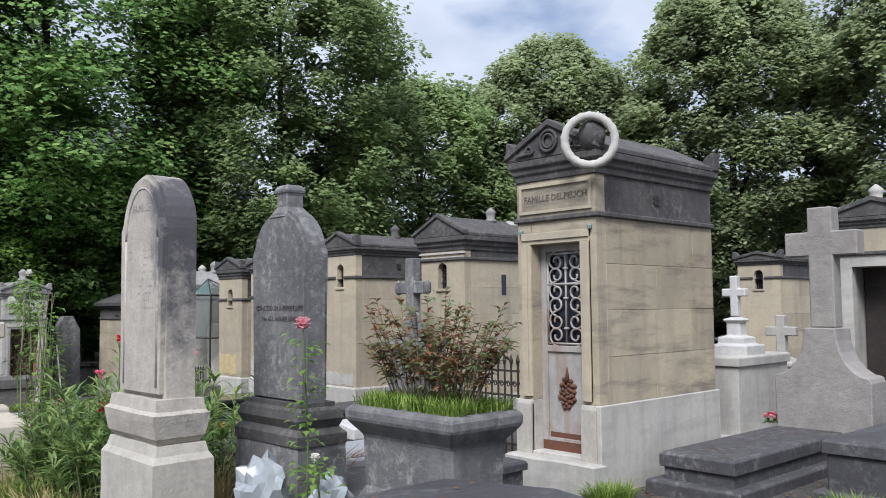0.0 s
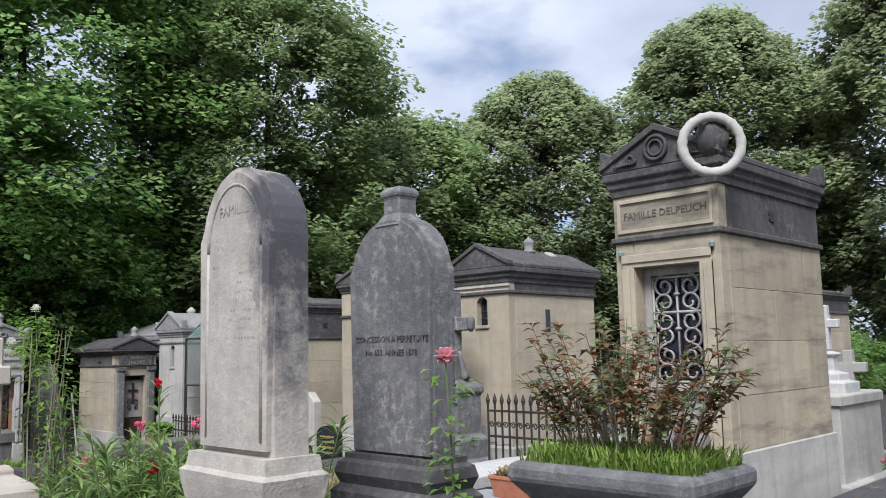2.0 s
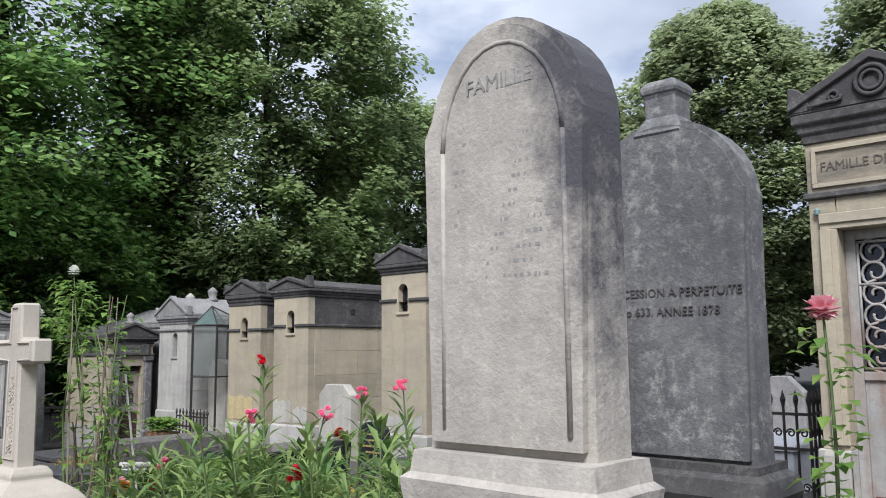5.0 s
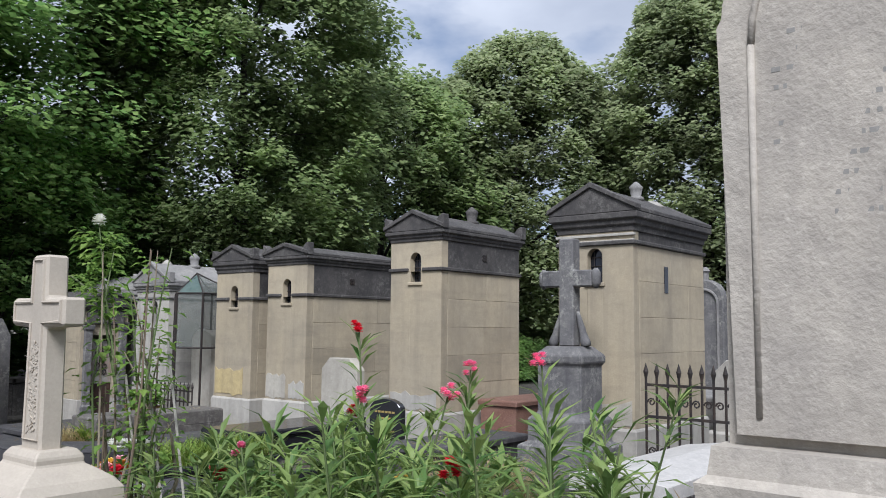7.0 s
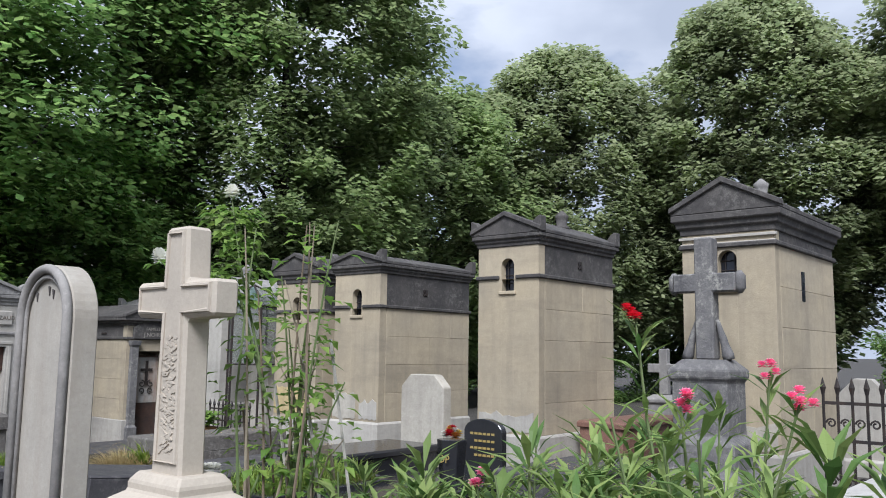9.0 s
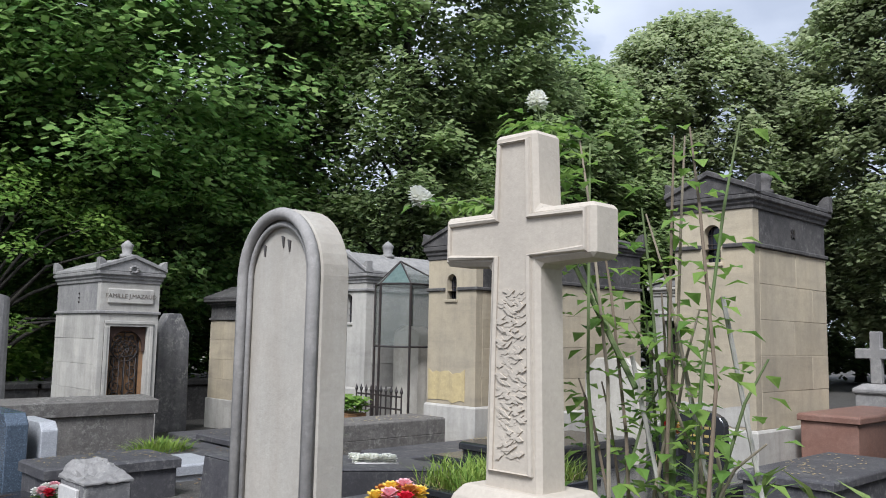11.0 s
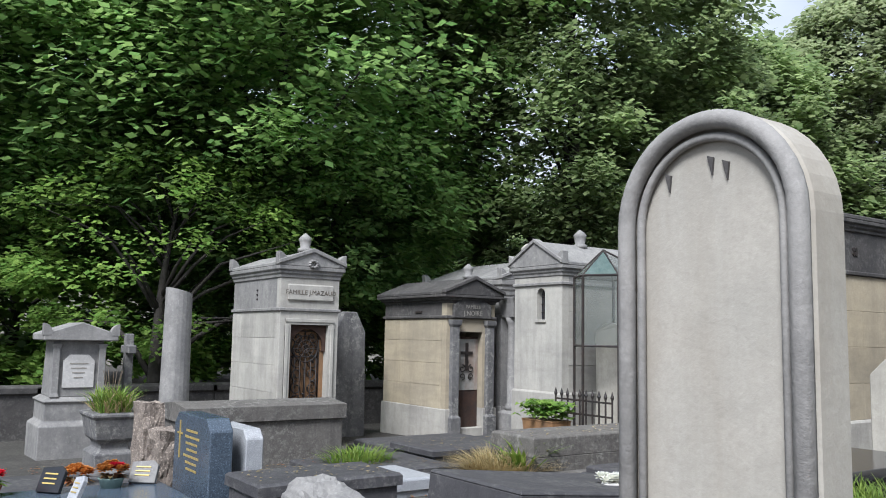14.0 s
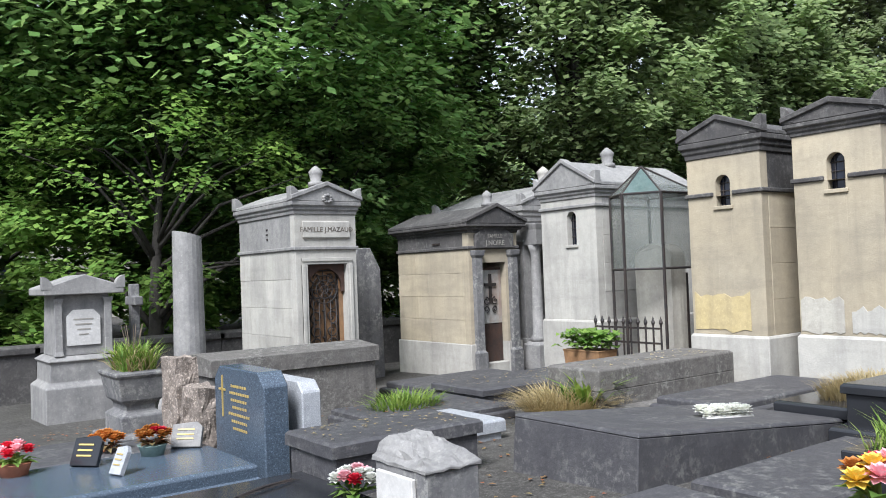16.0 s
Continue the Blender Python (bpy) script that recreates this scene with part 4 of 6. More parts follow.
def arched_headstone():
    t = thing("headstone", pose(2.43, 11.0, ground_z(11)), "round-arched pale limestone headstone with grey moulded rim", "headstone", "standing headstones")
    z = -ground_z(11)
    bm = B()
    round_slab(bm, -.31, .31, -.2, 1.31 + z, 1.62 + z, .03, .175, 20)
    part("slab", bm, ARCHSTONE, t, "pale cracked stone face", .008)
    for k, (r, x, w) in enumerate(((.285, .005, .028), (.238, .016, .013))):
        bm = B()
        tube(bm, [(x, -r, -.1)] + [(x, -r * math.cos(math.pi * i / 20), 1.31 + z + r * math.sin(math.pi * i / 20)) for i in range(21)] + [(x, r, -.1)], w, 8)
        part("rim_moulding", bm, RIMSTONE, t, "grey moulded rim", 0, True)
    for k, (yy, zz, a) in enumerate(((-.02, 1.49, .3), (-.07, 1.47, -.4), (.13, 1.46, .7))):
        bm = B()
        prism(bm, [(yy, zz + z), (yy + .022, zz + z + .008), (yy + .006, zz + z - .05)], .022, .034, "x")
        part("chip", bm, SOOT, t, "dark chip in the face")
    bm = B()
    tube(bm, [(.031, .25, .42 + z), (.031, .235, .50 + z), (.031, .25, .56 + z), (.031, .24, .63 + z)], [.004, .006, .004, .002], 5)
    part("crack", bm, SOOT, t, "dark crack in the face")
    return t


ARCHSTONE = material("smooth_cream_limestone", (0.42, 0.385, 0.325), (0.36, 0.335, 0.285), scale=2.5, streak=0.35, dark=(0.24, 0.20, 0.15), vary=0, bump=0.14, mottle=0.14, runs=0.25)
RIMSTONE = material("grey_rim_limestone", (0.34, 0.32, 0.29), (0.26, 0.245, 0.225), scale=4, streak=0.5, dark=(0.09, 0.088, 0.085), vary=0)
arched_headstone()


def stone_planter():
    t = thing("stone_planter", pose(3.05, 3.72, .1), "dark grey carved stone planter with grass and russet shrub", "planter")
    bm = B()
    moulded(bm, .12, .46, -.36, .36, [(.09, -.2), (.09, .12), (.04, .18), (.03, .26), (.07, .32), (.03, .40), (.04, .70), (.09, .76), (.12, .80), (.12, .86), (.09, .88), (.04, .88), (.03, .82)])
    part("trough", bm, DARKSTONE, t, "", .01)
    bm = B()
    box(bm, .08, .50, -.40, .40, .78, .83)
    part("soil", bm, SOIL, t)
    L = Leaves(5)
    for _ in range(2600):
        p = (L.rng.uniform(.06, .54), L.rng.uniform(-.44, .44), .84)
        L.blade(p, (L.rng.uniform(-.5, .5), L.rng.uniform(-.5, .5), 1), L.rng.uniform(.08, .2), .008)
    L.make("grass", GRASS, t, "bright green grass")
    bm = B()
    L, G = Leaves(6), Leaves(7)
    rng = L.rng
    for k in range(60):
        a, s = rng.uniform(0, 6.283), rng.random() ** .5
        b = Vector((.3 + .08 * math.cos(a), .3 * math.sin(a) * s, .84))
        tip = Vector((.3 + .42 * s * math.cos(a), .58 * s * math.sin(a), 1.02 + rng.uniform(.15, .60)))
        mid = b.lerp(tip, .5) + Vector((0, 0, .06))
        tube(bm, [b, mid, tip], [.005, .003, .0015], 5)
        for i in range(30):
            u = rng.uniform(.3, 1)
            p = b.lerp(mid, 2 * u) if u < .5 else mid.lerp(tip, 2 * u - 1)
            c = rng.uniform(0, 6.283)
            (L if rng.random() < .62 else G).leaf(p, (math.cos(c), math.sin(c), rng.uniform(-.3, .9)), rng.uniform(.05, .085), .034, .2)
    part("stem_cluster", bm, STEM, t)["kind"] = "stuff"
    L.make("dry_leaves", LEAF_RED, t, "withered russet leaves")
    G.make("green_leaves", LEAF_MID, t)


stone_planter()


def lid_tomb(x0, x1, y0, y1, z0, z1, mat, label, step=.0, lid=.08, over=.03, tilt=0.0, base_mat=None, name="tomb", hump=0.0, wear=0.0):
    """A low tomb: footing, body and overhanging lid."""
    cx, cy = (x0 + x1) / 2, (y0 + y1) / 2
    t = thing(name, pose(cx, cy, z0, 0, tilt, 0), label, "tomb", "low tombs")
    a, b, h = (x1 - x0) / 2, (y1 - y0) / 2, z1 - z0
    if step:
        bm = B()
        moulded(bm, -a, a, -b, b, [(step, -.35), (step, .10), (step - .02, .12)])
        part("footing", bm, base_mat or mat, t, "", .006)
    bm = B()
    moulded(bm, -a, a, -b, b, [(0, -.3), (0, h - lid)])
    part("body", bm, base_mat or mat, t, "", .008)
    bm = B()
    if hump:
        prism(bm, [(-b - over, h - lid), (b + over, h - lid), (b + over, h - hump), (0, h), (-b - over, h - hump)], -a - over, a + over, "x")
    else:
        moulded(bm, -a, a, -b, b, [(over, h - lid), (over, h - .02), (over - .02, h)])
    if wear:
        roughen(bm, wear, .15, 4)
    part("lid", bm, mat, t, "", .006 if not wear else 0)
    return t


lid_tomb(1.55, 2.87, 1.7, 3.1, .0, .77, SLAB, "dark weathered tomb with lichened low-pitched lid", hump=.06, lid=.14)
lid_tomb(6.6, 9.2, 3.55, 4.22, -.1, .26, SLAB, "dark stone tomb slab on stepped footing", step=.12, lid=.13)
lid_tomb(7.15, 9.6, 1.9, 3.0, -.1, .44, SLAB, "dark stone tomb with mossy stepped base", step=.10, lid=.12)
lid_tomb(5.25, 7.2, 7.05, 7.72, -.2, .36, MARBLE, "pale marble tomb with gently pitched lid", hump=.05, lid=.16, base_mat=MARBLE)
lid_tomb(6.95, 9.0 - .3, 10.4, 11.1, -.35, .04, SLAB, "grey stone grave slab scattered with leaves", step=.1)
lid_tomb(3.4, 5.3, 4.75, 5.5, -.1, .28, SLAB, "dark grave slab behind the headstone", step=.05)
lid_tomb(4.3, 5.9, 6.1, 6.9, -.15, .22, PALEGRAN, "grey granite grave slab with flower trough", step=.05)
lid_tomb(3.6, 5.4, 8.3, 9.1, -.28, .1, SLAB, "dark polished grave slab among plants", step=.06)
lid_tomb(2.75, 4.6, 9.85, 10.6, -.33, .02, BLACKGRAN, "black granite grave slab beside the cross", step=.05)
lid_tomb(2.68, 4.6, 10.7, 11.35, -.36, -.05, SLAB, "dark grave slab behind the arched headstone", step=.05)
lid_tomb(6.6, 8.4, 13.1, 13.95, -.45, .0, BLACKGRAN, "polished black granite tomb with raised lid", step=.1)
lid_tomb(5.5, 8.2, 11.5, 12.7, -.4, -.2, BLACKGRAN, "polished black granite slab holding a vase")
# end of the walk
lid_tomb(4.36, 6.8, 14.1, 15.25, -.58, -.20, SLAB, "large sloping dark stone tomb with lettering", tilt=5.5, lid=.03, over=.002)
lid_tomb(3.05, 4.25, 15.5, 16.15, -.55, -.14, SLAB, "low dark tomb block strewn with debris", lid=.1, wear=.006)
lid_tomb(6.4, 8.6, 16.28, 17.0, -.55, -.05, ROCK, "brown granite tomb on broad footing", step=.16, lid=.22, over=.0)
lid_tomb(6.9, 8.9, 15.2, 15.95, -.52, -.33, SLAB, "flat dark grave slab between tombs", step=.08)
lid_tomb(6.1, 8.1, 17.7, 18.6, -.62, -.33, SLAB, "weathered dark slab with lichen patches", step=.12, wear=.004)
lid_tomb(4.6, 6.0, 17.2, 18.3, -.6, -.42, SLAB, "flat broken grave slab beside grass", step=.06, wear=.005)
lid_tomb(6.3, 8.0, 18.9, 19.9, -.65, -.45, SLAB, "dark grave slab before the low chapel", step=.1)
lid_tomb(3.77, 5.85, 19.5, 20.4, -.68, .13, ROCK, "large brown granite tomb with heavy rounded lid", lid=.24, over=.04, hump=.05)
lid_tomb(1.25, 2.78, 16.2, 17.2, -.55, -.34, BLUEGRAN, "polished blue granite tomb slab with ornaments", lid=.1, step=.05)
lid_tomb(1.7, 3.0, 14.95, 15.9, -.5, -.38, BLACKGRAN, "polished black grave slab with gilt lettering")
lid_tomb(3.35, 5.2, 16.35, 17.1, -.55, -.36, PALEGRAN, "pale grey granite grave slab with bronze palm", lid=.12)
lid_tomb(6.9, 8.85, 13.98, 14.7, -.5, -.24, BLACKGRAN, "black grave edging with engraved family name", lid=.1)
lid_tomb(1.3, 2.8, 18.0, 18.9, -.6, -.48, SLAB, "sunken dark grave with iron chain")
lid_tomb(5.6, 7.0, 12.75, 13.05, -.42, -.2, SLAB, "narrow dark stone kerb beside grass")


lid_tomb(4.7, 6.6, 13.15, 13.9, -.5, -.38, SLAB, "flat grey grave slab with weeds at its edge", wear=.003)
lid_tomb(3.1, 4.4, 13.0, 13.9, -.5, -.36, SLAB, "flat dark grave slab near the path", wear=.003)


# ---- details round the tall chapel ----
def gravestone_cross(x, y, z0, top, arm_z, half, mat, label, base, foot=.3, thick=.16, w=.13, name="stone_cross", flare=True):
    """A cross facing -x on a stepped or flared base; base is the height where the shaft starts."""
    t = thing(name, pose(x, y, z0), label, "cross", "grave crosses")
    bm = B()
    k = w
    out = [(-w, base - z0), (-k, arm_z - w - z0), (-half, arm_z - w - z0), (-half, arm_z + w - z0), (-k, arm_z + w - z0), (-k, top - z0),
           (k, top - z0), (k, arm_z + w - z0), (half, arm_z + w - z0), (half, arm_z - w - z0), (k, arm_z - w - z0), (w, base - z0)]
    prism(bm, out[::-1], -thick / 2, thick / 2, "x")
    part("cross", bm, mat, t, "", .012)
    bm = B()
    if flare:
        pts = [(-foot, -.3), (-foot * 1.04, .58 * (base - z0))] + [(-foot + (foot - w * 1.25) * math.sin(a), (.62 + .38 * (1 - math.cos(a))) * (base - z0)) for a in [i * math.pi / 12 for i in range(7)]]
        prism(bm, (pts + [(-u, v) for u, v in pts[::-1]])[::-1], -thick, thick, "x")
        part("base", bm, mat, t, "", .012)
    else:
        h = base - z0
        moulded(bm, -foot * .5, foot * .5, -foot * .6, foot * .6, [(.18, -.3), (.18, .25 * h), (.1, .28 * h), (.1, .45 * h), (.02, .5 * h), (.02, .85 * h), (.05, .88 * h), (.05, .93 * h), (-.05, h)])
        part("base", bm, mat, t, "", .01)
    return t


ROUGHGREY = material("rough_grey_stone", (0.31, 0.285, 0.25), (0.25, 0.23, 0.205), scale=4, bump=0.5, streak=.3, dark=(.12, .11, .10))
gravestone_cross(9.0, 3.72, .0, 2.6, 2.21, .38, ROUGHGREY, "rough grey stone cross on broad flared base", 1.32, foot=.48, thick=.2, w=.13)
lid_tomb(9.3, 10.6, 4.9, 5.35, -.1, .95, PALE, "pale grey tomb with sloping lid", tilt=0, lid=.12, step=.1)
gravestone_cross(9.8, 5.17, .95, 1.93, 1.72, .16, MARBLE, "small white marble cross on stepped pedestal", 1.42, foot=.12, thick=.1, w=.05, flare=False)
gc = gravestone_cross(8.12, 9.44, ground_z(9.4), 2.30, 1.86, .31, DARKSTONE, "grey carved stone cross with scrolled base", 1.12, foot=.42, thick=.16, w=.09, flare=False)
for s in (-1, 1):
    bm = B()
    tube(bm, [(0, s * (.21 - .11 * u), 1.42 + .38 * u) for u in [i / 8 for i in range(9)]], [.055, .06, .05, .04, .04, .035, .03, .025, .02], 8)
    part("scroll", bm, DARKSTONE, gc, "", 0, True)
    bm = B()
    lathe(bm, [(.02, -.11), (.055, -.06), (.055, .06), (.02, .11)], 10, 0, s * .33, 1.86 - ground_z(9.4))
    part("arm_end", bm, DARKSTONE, gc, "", 0, True)


def clip_headstone(x, y0, y1, z0, z1, thick, mat, label, cut=.12, base=None, name="headstone"):
    t = thing(name, pose(x, (y0 + y1) / 2, z0), label, "headstone", "standing headstones")
    h, w = z1 - z0, (y1 - y0) / 2
    bm = B()
    prism(bm, [(-w, -.2), (-w, h - cut), (-w + cut, h), (w - cut, h), (w, h - cut), (w, -.2)][::-1], 0, thick, "x")
    part("slab", bm, mat, t, "", .01)
    if base:
        bm = B()
        moulded(bm, -.06, thick + .06, -w, w, [(.08, -.3), (.08, base), (.05, base + .02)])
        part("footing", bm, mat, t, "", .008)
    return t


clip_headstone(8.45, 13.05, 13.78, -.45, .86, .16, WHITE, "plain pale headstone with clipped corners", .16, .12)
t = clip_headstone(2.95, 16.36, 17.32, -.36, .26, .2, BLUEGRAN, "polished blue granite headstone with gilt cross", .10)
bm = B()
box(bm, -.008, .002, .30, .315, .22, .55)
box(bm, -.008, .002, .24, .375, .43, .445)
part("gilt_cross", bm, GOLD, t, "thin gilt cross")
rng = random.Random(2)
bm = B()
for row in range(7):
    u = -.16 - .05 * (row % 3 == 1)
    while u < .12 + .05 * (row % 3 == 1):
        q = rng.uniform(.012, .03)
        box(bm, -.004, .002, u, u + q, .47 - .055 * row, .49 - .055 * row)
        u += q + .016
tagged(part("gilt_lettering", bm, GOLD, t, "gilt lettering"), "", "", "", "stuff")
hs = thing("headstone", pose(8.0, 12.05, -.4), "small black granite headstone with faded gilt lettering", "headstone", "standing headstones")
bm = B()
prism(bm, [(-.27, -.1), (-.27, .66)] + arch(0, .27, .66, 10, .14)[1:-1] + [(.27, .66), (.27, -.1)], -.04, .06, "x")
part("slab", bm, BLACKGRAN, hs, "", .008)
bm = B()
for row in range(4):
    for k in range(6 - row % 2):
        box(bm, -.044, -.041, -.17 + .06 * k, -.125 + .06 * k, .62 - .08 * row, .645 - .08 * row)
tagged(part("gilt_lettering", bm, GOLD, hs, "faded gilt lettering"), "", "", "", "stuff")
clip_headstone(3.28, 16.4, 17.2, -.36, .16, .16, PALEGRAN, "pale grey granite headstone behind the blue one", .08)
for (xx, ya, yb, zt) in ((2.84, 17.42, 17.85, .06), (2.82, 17.9, 18.3, .28)):
    t = thing("rough_headstone", pose(xx, (ya + yb) / 2, -.55), "rough brown granite headstone with broken edges", "headstone", "rough headstones")
    bm = B()
    box(bm, 0, .2, -(yb - ya) / 2, (yb - ya) / 2, 0, zt + .55)
    roughen(bm, .035, .09, 6)
    part("stone", bm, PEBBLY, t)


# ---- objects near the planter ----
def trough():
    t = thing("flower_trough", pose(5.7, 6.3, .22), "terracotta-coloured trough of wilted cream flowers", "planter")
    bm = B()
    moulded(bm, -.1, .1, -.28, .28, [(-.02, 0), (.01, .16), (.02, .16), (.02, .19), (0, .19), (-.005, .16)])
    part("box", bm, TERRA, t, "", .004)
    L = Leaves(9)
    for _ in range(260):
        p = (L.rng.uniform(-.1, .1), L.rng.uniform(-.27, .27), .17)
        a = L.rng.uniform(0, 6.283)
        L.leaf(p, (math.cos(a), math.sin(a), 1.4), L.rng.uniform(.06, .16), .03, .2)
    L.make("leaves", STRAW, t, "dry cream flowers")


trough()


def rose_plant(x, y, z, h, bloom, mat, label, seed, lean=(0, 0), n=130, hgt=.5):
    t = thing("rose_bush", pose(x, y, z), label, "rose")
    bm = B()
    pts = [(lean[0] * s * s + .03 * math.sin(5 * s), lean[1] * s * s + .03 * math.cos(4 * s), h * s) for s in [i / 6 for i in range(7)]]
    tube(bm, pts, [.010 - .001 * i for i in range(7)], 6)
    part("stem", bm, GREENSTEM, t)
    L = Leaves(seed)
    for _ in range(n):
        u = L.rng.uniform(.1, .95)
        i = min(5, int(u * 6))
        p = Vector(pts[i]).lerp(Vector(pts[i + 1]), u * 6 - i)
        a = L.rng.uniform(0, 6.283)
        o = Vector((math.cos(a), math.sin(a), .2)) * L.rng.uniform(0, .10)
        L.leaf(p + o, (math.cos(a), math.sin(a), L.rng.uniform(-.3, .5)), L.rng.uniform(.05, .085), .045, .3)
    L.make("leaves", LEAF_BRIGHT, t)
    if bloom:
        for k in range(3):
            flower(t, (pts[-1][0], pts[-1][1], h - .01 * k), bloom * (1 - .25 * k), mat, seed=k)
    return t


rose_plant(2.94, 4.47, .1, 1.37, .07, PINK, "single pink rose on a tall leafy stem", 3)
rose_plant(2.75, 4.05, .1, .62, .035, WHITEPETAL, "short rose shoot with small pale bud", 4, n=70)


def wrapped_bouquet(x, y, z, s, seed):
    t = thing("wrapped_bouquet", pose(x, y, z), "crumpled clear plastic wrapping of an old bouquet", "bouquet", "wrapped bouquets")
    bm = B()
    bmesh.ops.create_icosphere(bm, subdivisions=3, radius=s)
    for v in bm.verts:
        n = noise.noise(v.co * 9 / s * .3 + Vector((seed, 0, 0))) + .6 * noise.noise(v.co * 18 / s * .4)
        v.co = v.co * (1 + .45 * n)
        v.co.z = v.co.z * 1.3 + s * .8
    part("wrapping", bm, PLASTIC, t)


wrapped_bouquet(2.78, 4.72, .25, .17, 1)
wrapped_bouquet(2.95, 4.2, .25, .14, 2)
bm = B()
round_slab(bm, 5.72, 6.05, -.1, .42, .5, 2.42, 2.5)
tagged(part("grave_plaque", bm, DARKSTONE, None, "", .006), "small dark grey upright plaque beside headstone", "plaque")


# ---- iron fences ----
def iron_fence(x0, y0, x1, y1, z, h, n, label, curls=True):
    ln = math.hypot(x1 - x0, y1 - y0)
    t = thing("iron_fence", pose(x0, y0, z, 0, 0, math.degrees(math.atan2(y1 - y0, x1 - x0))), label, "fence", "iron fences")
    for q in (.12, h * .62, h * .88):
        bm = B()
        box(bm, 0, ln, -.012, .012, q, q + .025)
        part("rail", bm, IRON, t)
    for k in range(n + 1):
        bm = B()
        u = ln * k / n
        tube(bm, [(u, 0, -.1), (u, 0, h * .95), (u, 0, h), (u, 0, h + .08)], [.013, .013, .026, .002], 6)
        part("bar", bm, IRON, t)
    if curls:
        for k in range(n):
            bm = B()
            u = ln * (k + .5) / n
            w = ln / n * .36
            spiral(bm, u, h * .75, w, w * .3, 1.3, 0, 0, .008, 12)
            part("scroll", bm, IRON, t)
            bm = B()
            spiral(bm, u, h * .35, w, w * .3, 1.3, 3, 0, .008, 12, -1)
            part("scroll", bm, IRON, t)


iron_fence(7.4, 6.05, 7.4, 8.2, -.2, 1.12, 20, "rusty black iron fence with curled bars")
iron_fence(7.4, 6.05, 9.0, 6.05, -.2, 1.12, 15, "rusty black iron fence with curled bars")
iron_fence(8.75, 17.4, 8.75, 18.5, -.5, .72, 9, "plain black iron railing before the lantern tomb", False)
t = thing("headstone", pose(14.1, 10.3, -.45) @ Matrix.Diagonal((1.25, 1.25, 1.2, 1)), "distant arched grey headstone with moulded rim", "headstone", "standing headstones")
bm = B()
round_slab(bm, -.28, .28, .5, 1.9, 2.2, 0, .18)
part("slab", bm, DARKSTONE, t, "", .02)
bm = B()
tube(bm, [(-.01, -.2, .75)] + [(-.01, -.2 * math.cos(math.pi * i / 12), 1.85 + .2 * math.sin(math.pi * i / 12)) for i in range(13)] + [(-.01, .2, .75)], .02, 6)
part("rim_moulding", bm, GREY, t)
bm = B()
moulded(bm, 0, .18, -.28, .28, [(.14, -.3), (.14, .35), (.08, .4), (.04, .5)])
part("pedestal", bm, GREY, t)
bm = B()
lathe(bm, [(.05, 2.18), (.05, 2.3), (.07, 2.32), (.03, 2.38)], 8, .09, 0)
part("knob", bm, GREY, t)
clip_headstone(10.9, 7.3, 7.9, -.3, 1.0, .16, GREY, "low grey headstone behind the fence", .2, .2)
clip_headstone(11.6, 8.6, 9.2, -.3, .9, .16, PALE, "low pale headstone in the farther lane", .2, .2)
gravestone_cross(12.4, 11.9, -.4, 1.25, .95, .26, GREY, "distant grey stone cross on stepped base", .55, .34, .12, .07, flare=False)
gravestone_cross(12.6, 5.9, -.3, 1.4, 1.15, .24, PALE, "distant pale stone cross on stepped base", .75, .3, .12, .07, flare=False)
lid_tomb(9.6, 11.4, 11.15, 11.75, -.4, .32, REDGRAN, "red granite tomb with polished top", step=.1)
lid_tomb(9.6, 11.2, 7.0, 8.0, -.3, .3, PALEGRAN, "pale grey tomb in the farther lane", step=.1)
lid_tomb(12.0, 13.8, 9.2, 10.0, -.35, .35, GREY, "grey stone tomb in the farther lane", step=.1)
lid_tomb(11.0, 12.6, 16.4, 17.2, -.5, .3, GREY, "grey stone tomb in the farther lane", step=.1)


# ---- lantern tomb ----
def lantern_tomb():
    t = thing("lantern_tomb", pose(9.15, 17.9, -.52), "iron and glass lantern sheltering a crumbling stele", "tomb")
    posts = ((-.2, -.43), (-.2, .43), (.6, -.43), (.6, .43), (-.45, 0))
    ridge = (.2, 0, 2.78)
    for x, y in posts:
        bm = B()
        tube(bm, [(x, y, -.1), (x, y, 2.4)], .022, 6)
        part("post", bm, IRON, t)
        bm = B()
        tube(bm, [(x, y, 2.4), (-.05, 0, 2.78)], .014, 6)
        part("rafter", bm, IRON, t)
    ring = [(-.2, .43), (-.45, 0), (-.2, -.43), (.6, -.43), (.6, .43)]
    for z in (1.42, 2.4):
        bm = B()
        tube(bm, [(x, y, z) for x, y in ring], .016, 6, True)
        part("band", bm, IRON, t)
    for (x, y), (u, v) in zip(ring, ring[1:] + ring[:1]):
        bm = B()
        a, b, c, d = [bm.verts.new(p) for p in ((x, y, 1.43), (u, v, 1.43), (u, v, 2.39), (x, y, 2.39))]
        bm.faces.new((a, b, c, d))
        bmesh.ops.solidify(bm, geom=bm.faces[:], thickness=.006)
        part("glass_pane", bm, OLDGLASS, t, "dusty greenish glass pane")
        bm = B()
        a, b, c = [bm.verts.new(p) for p in ((x, y, 2.41), (u, v, 2.41), (-.05, 0, 2.77))]
        bm.faces.new((a, b, c))
        bmesh.ops.solidify(bm, geom=bm.faces[:], thickness=.006)
        part("roof_pane", bm, COPPER if (x, y) == (-.45, 0) else OLDGLASS, t, "greenish roof pane")
    bm = B()
    round_slab(bm, -.3, .3, -.1, 1.55, 1.75, .1, .4)
    roughen(bm, .02, .15, 3)
    part("stele", bm, WHITE, t, "crumbling white stele")
    bm = B()
    box(bm, .41, .45, -.3, .3, .2, 1.35)
    part("iron_door", bm, IRON, t)


lantern_tomb()


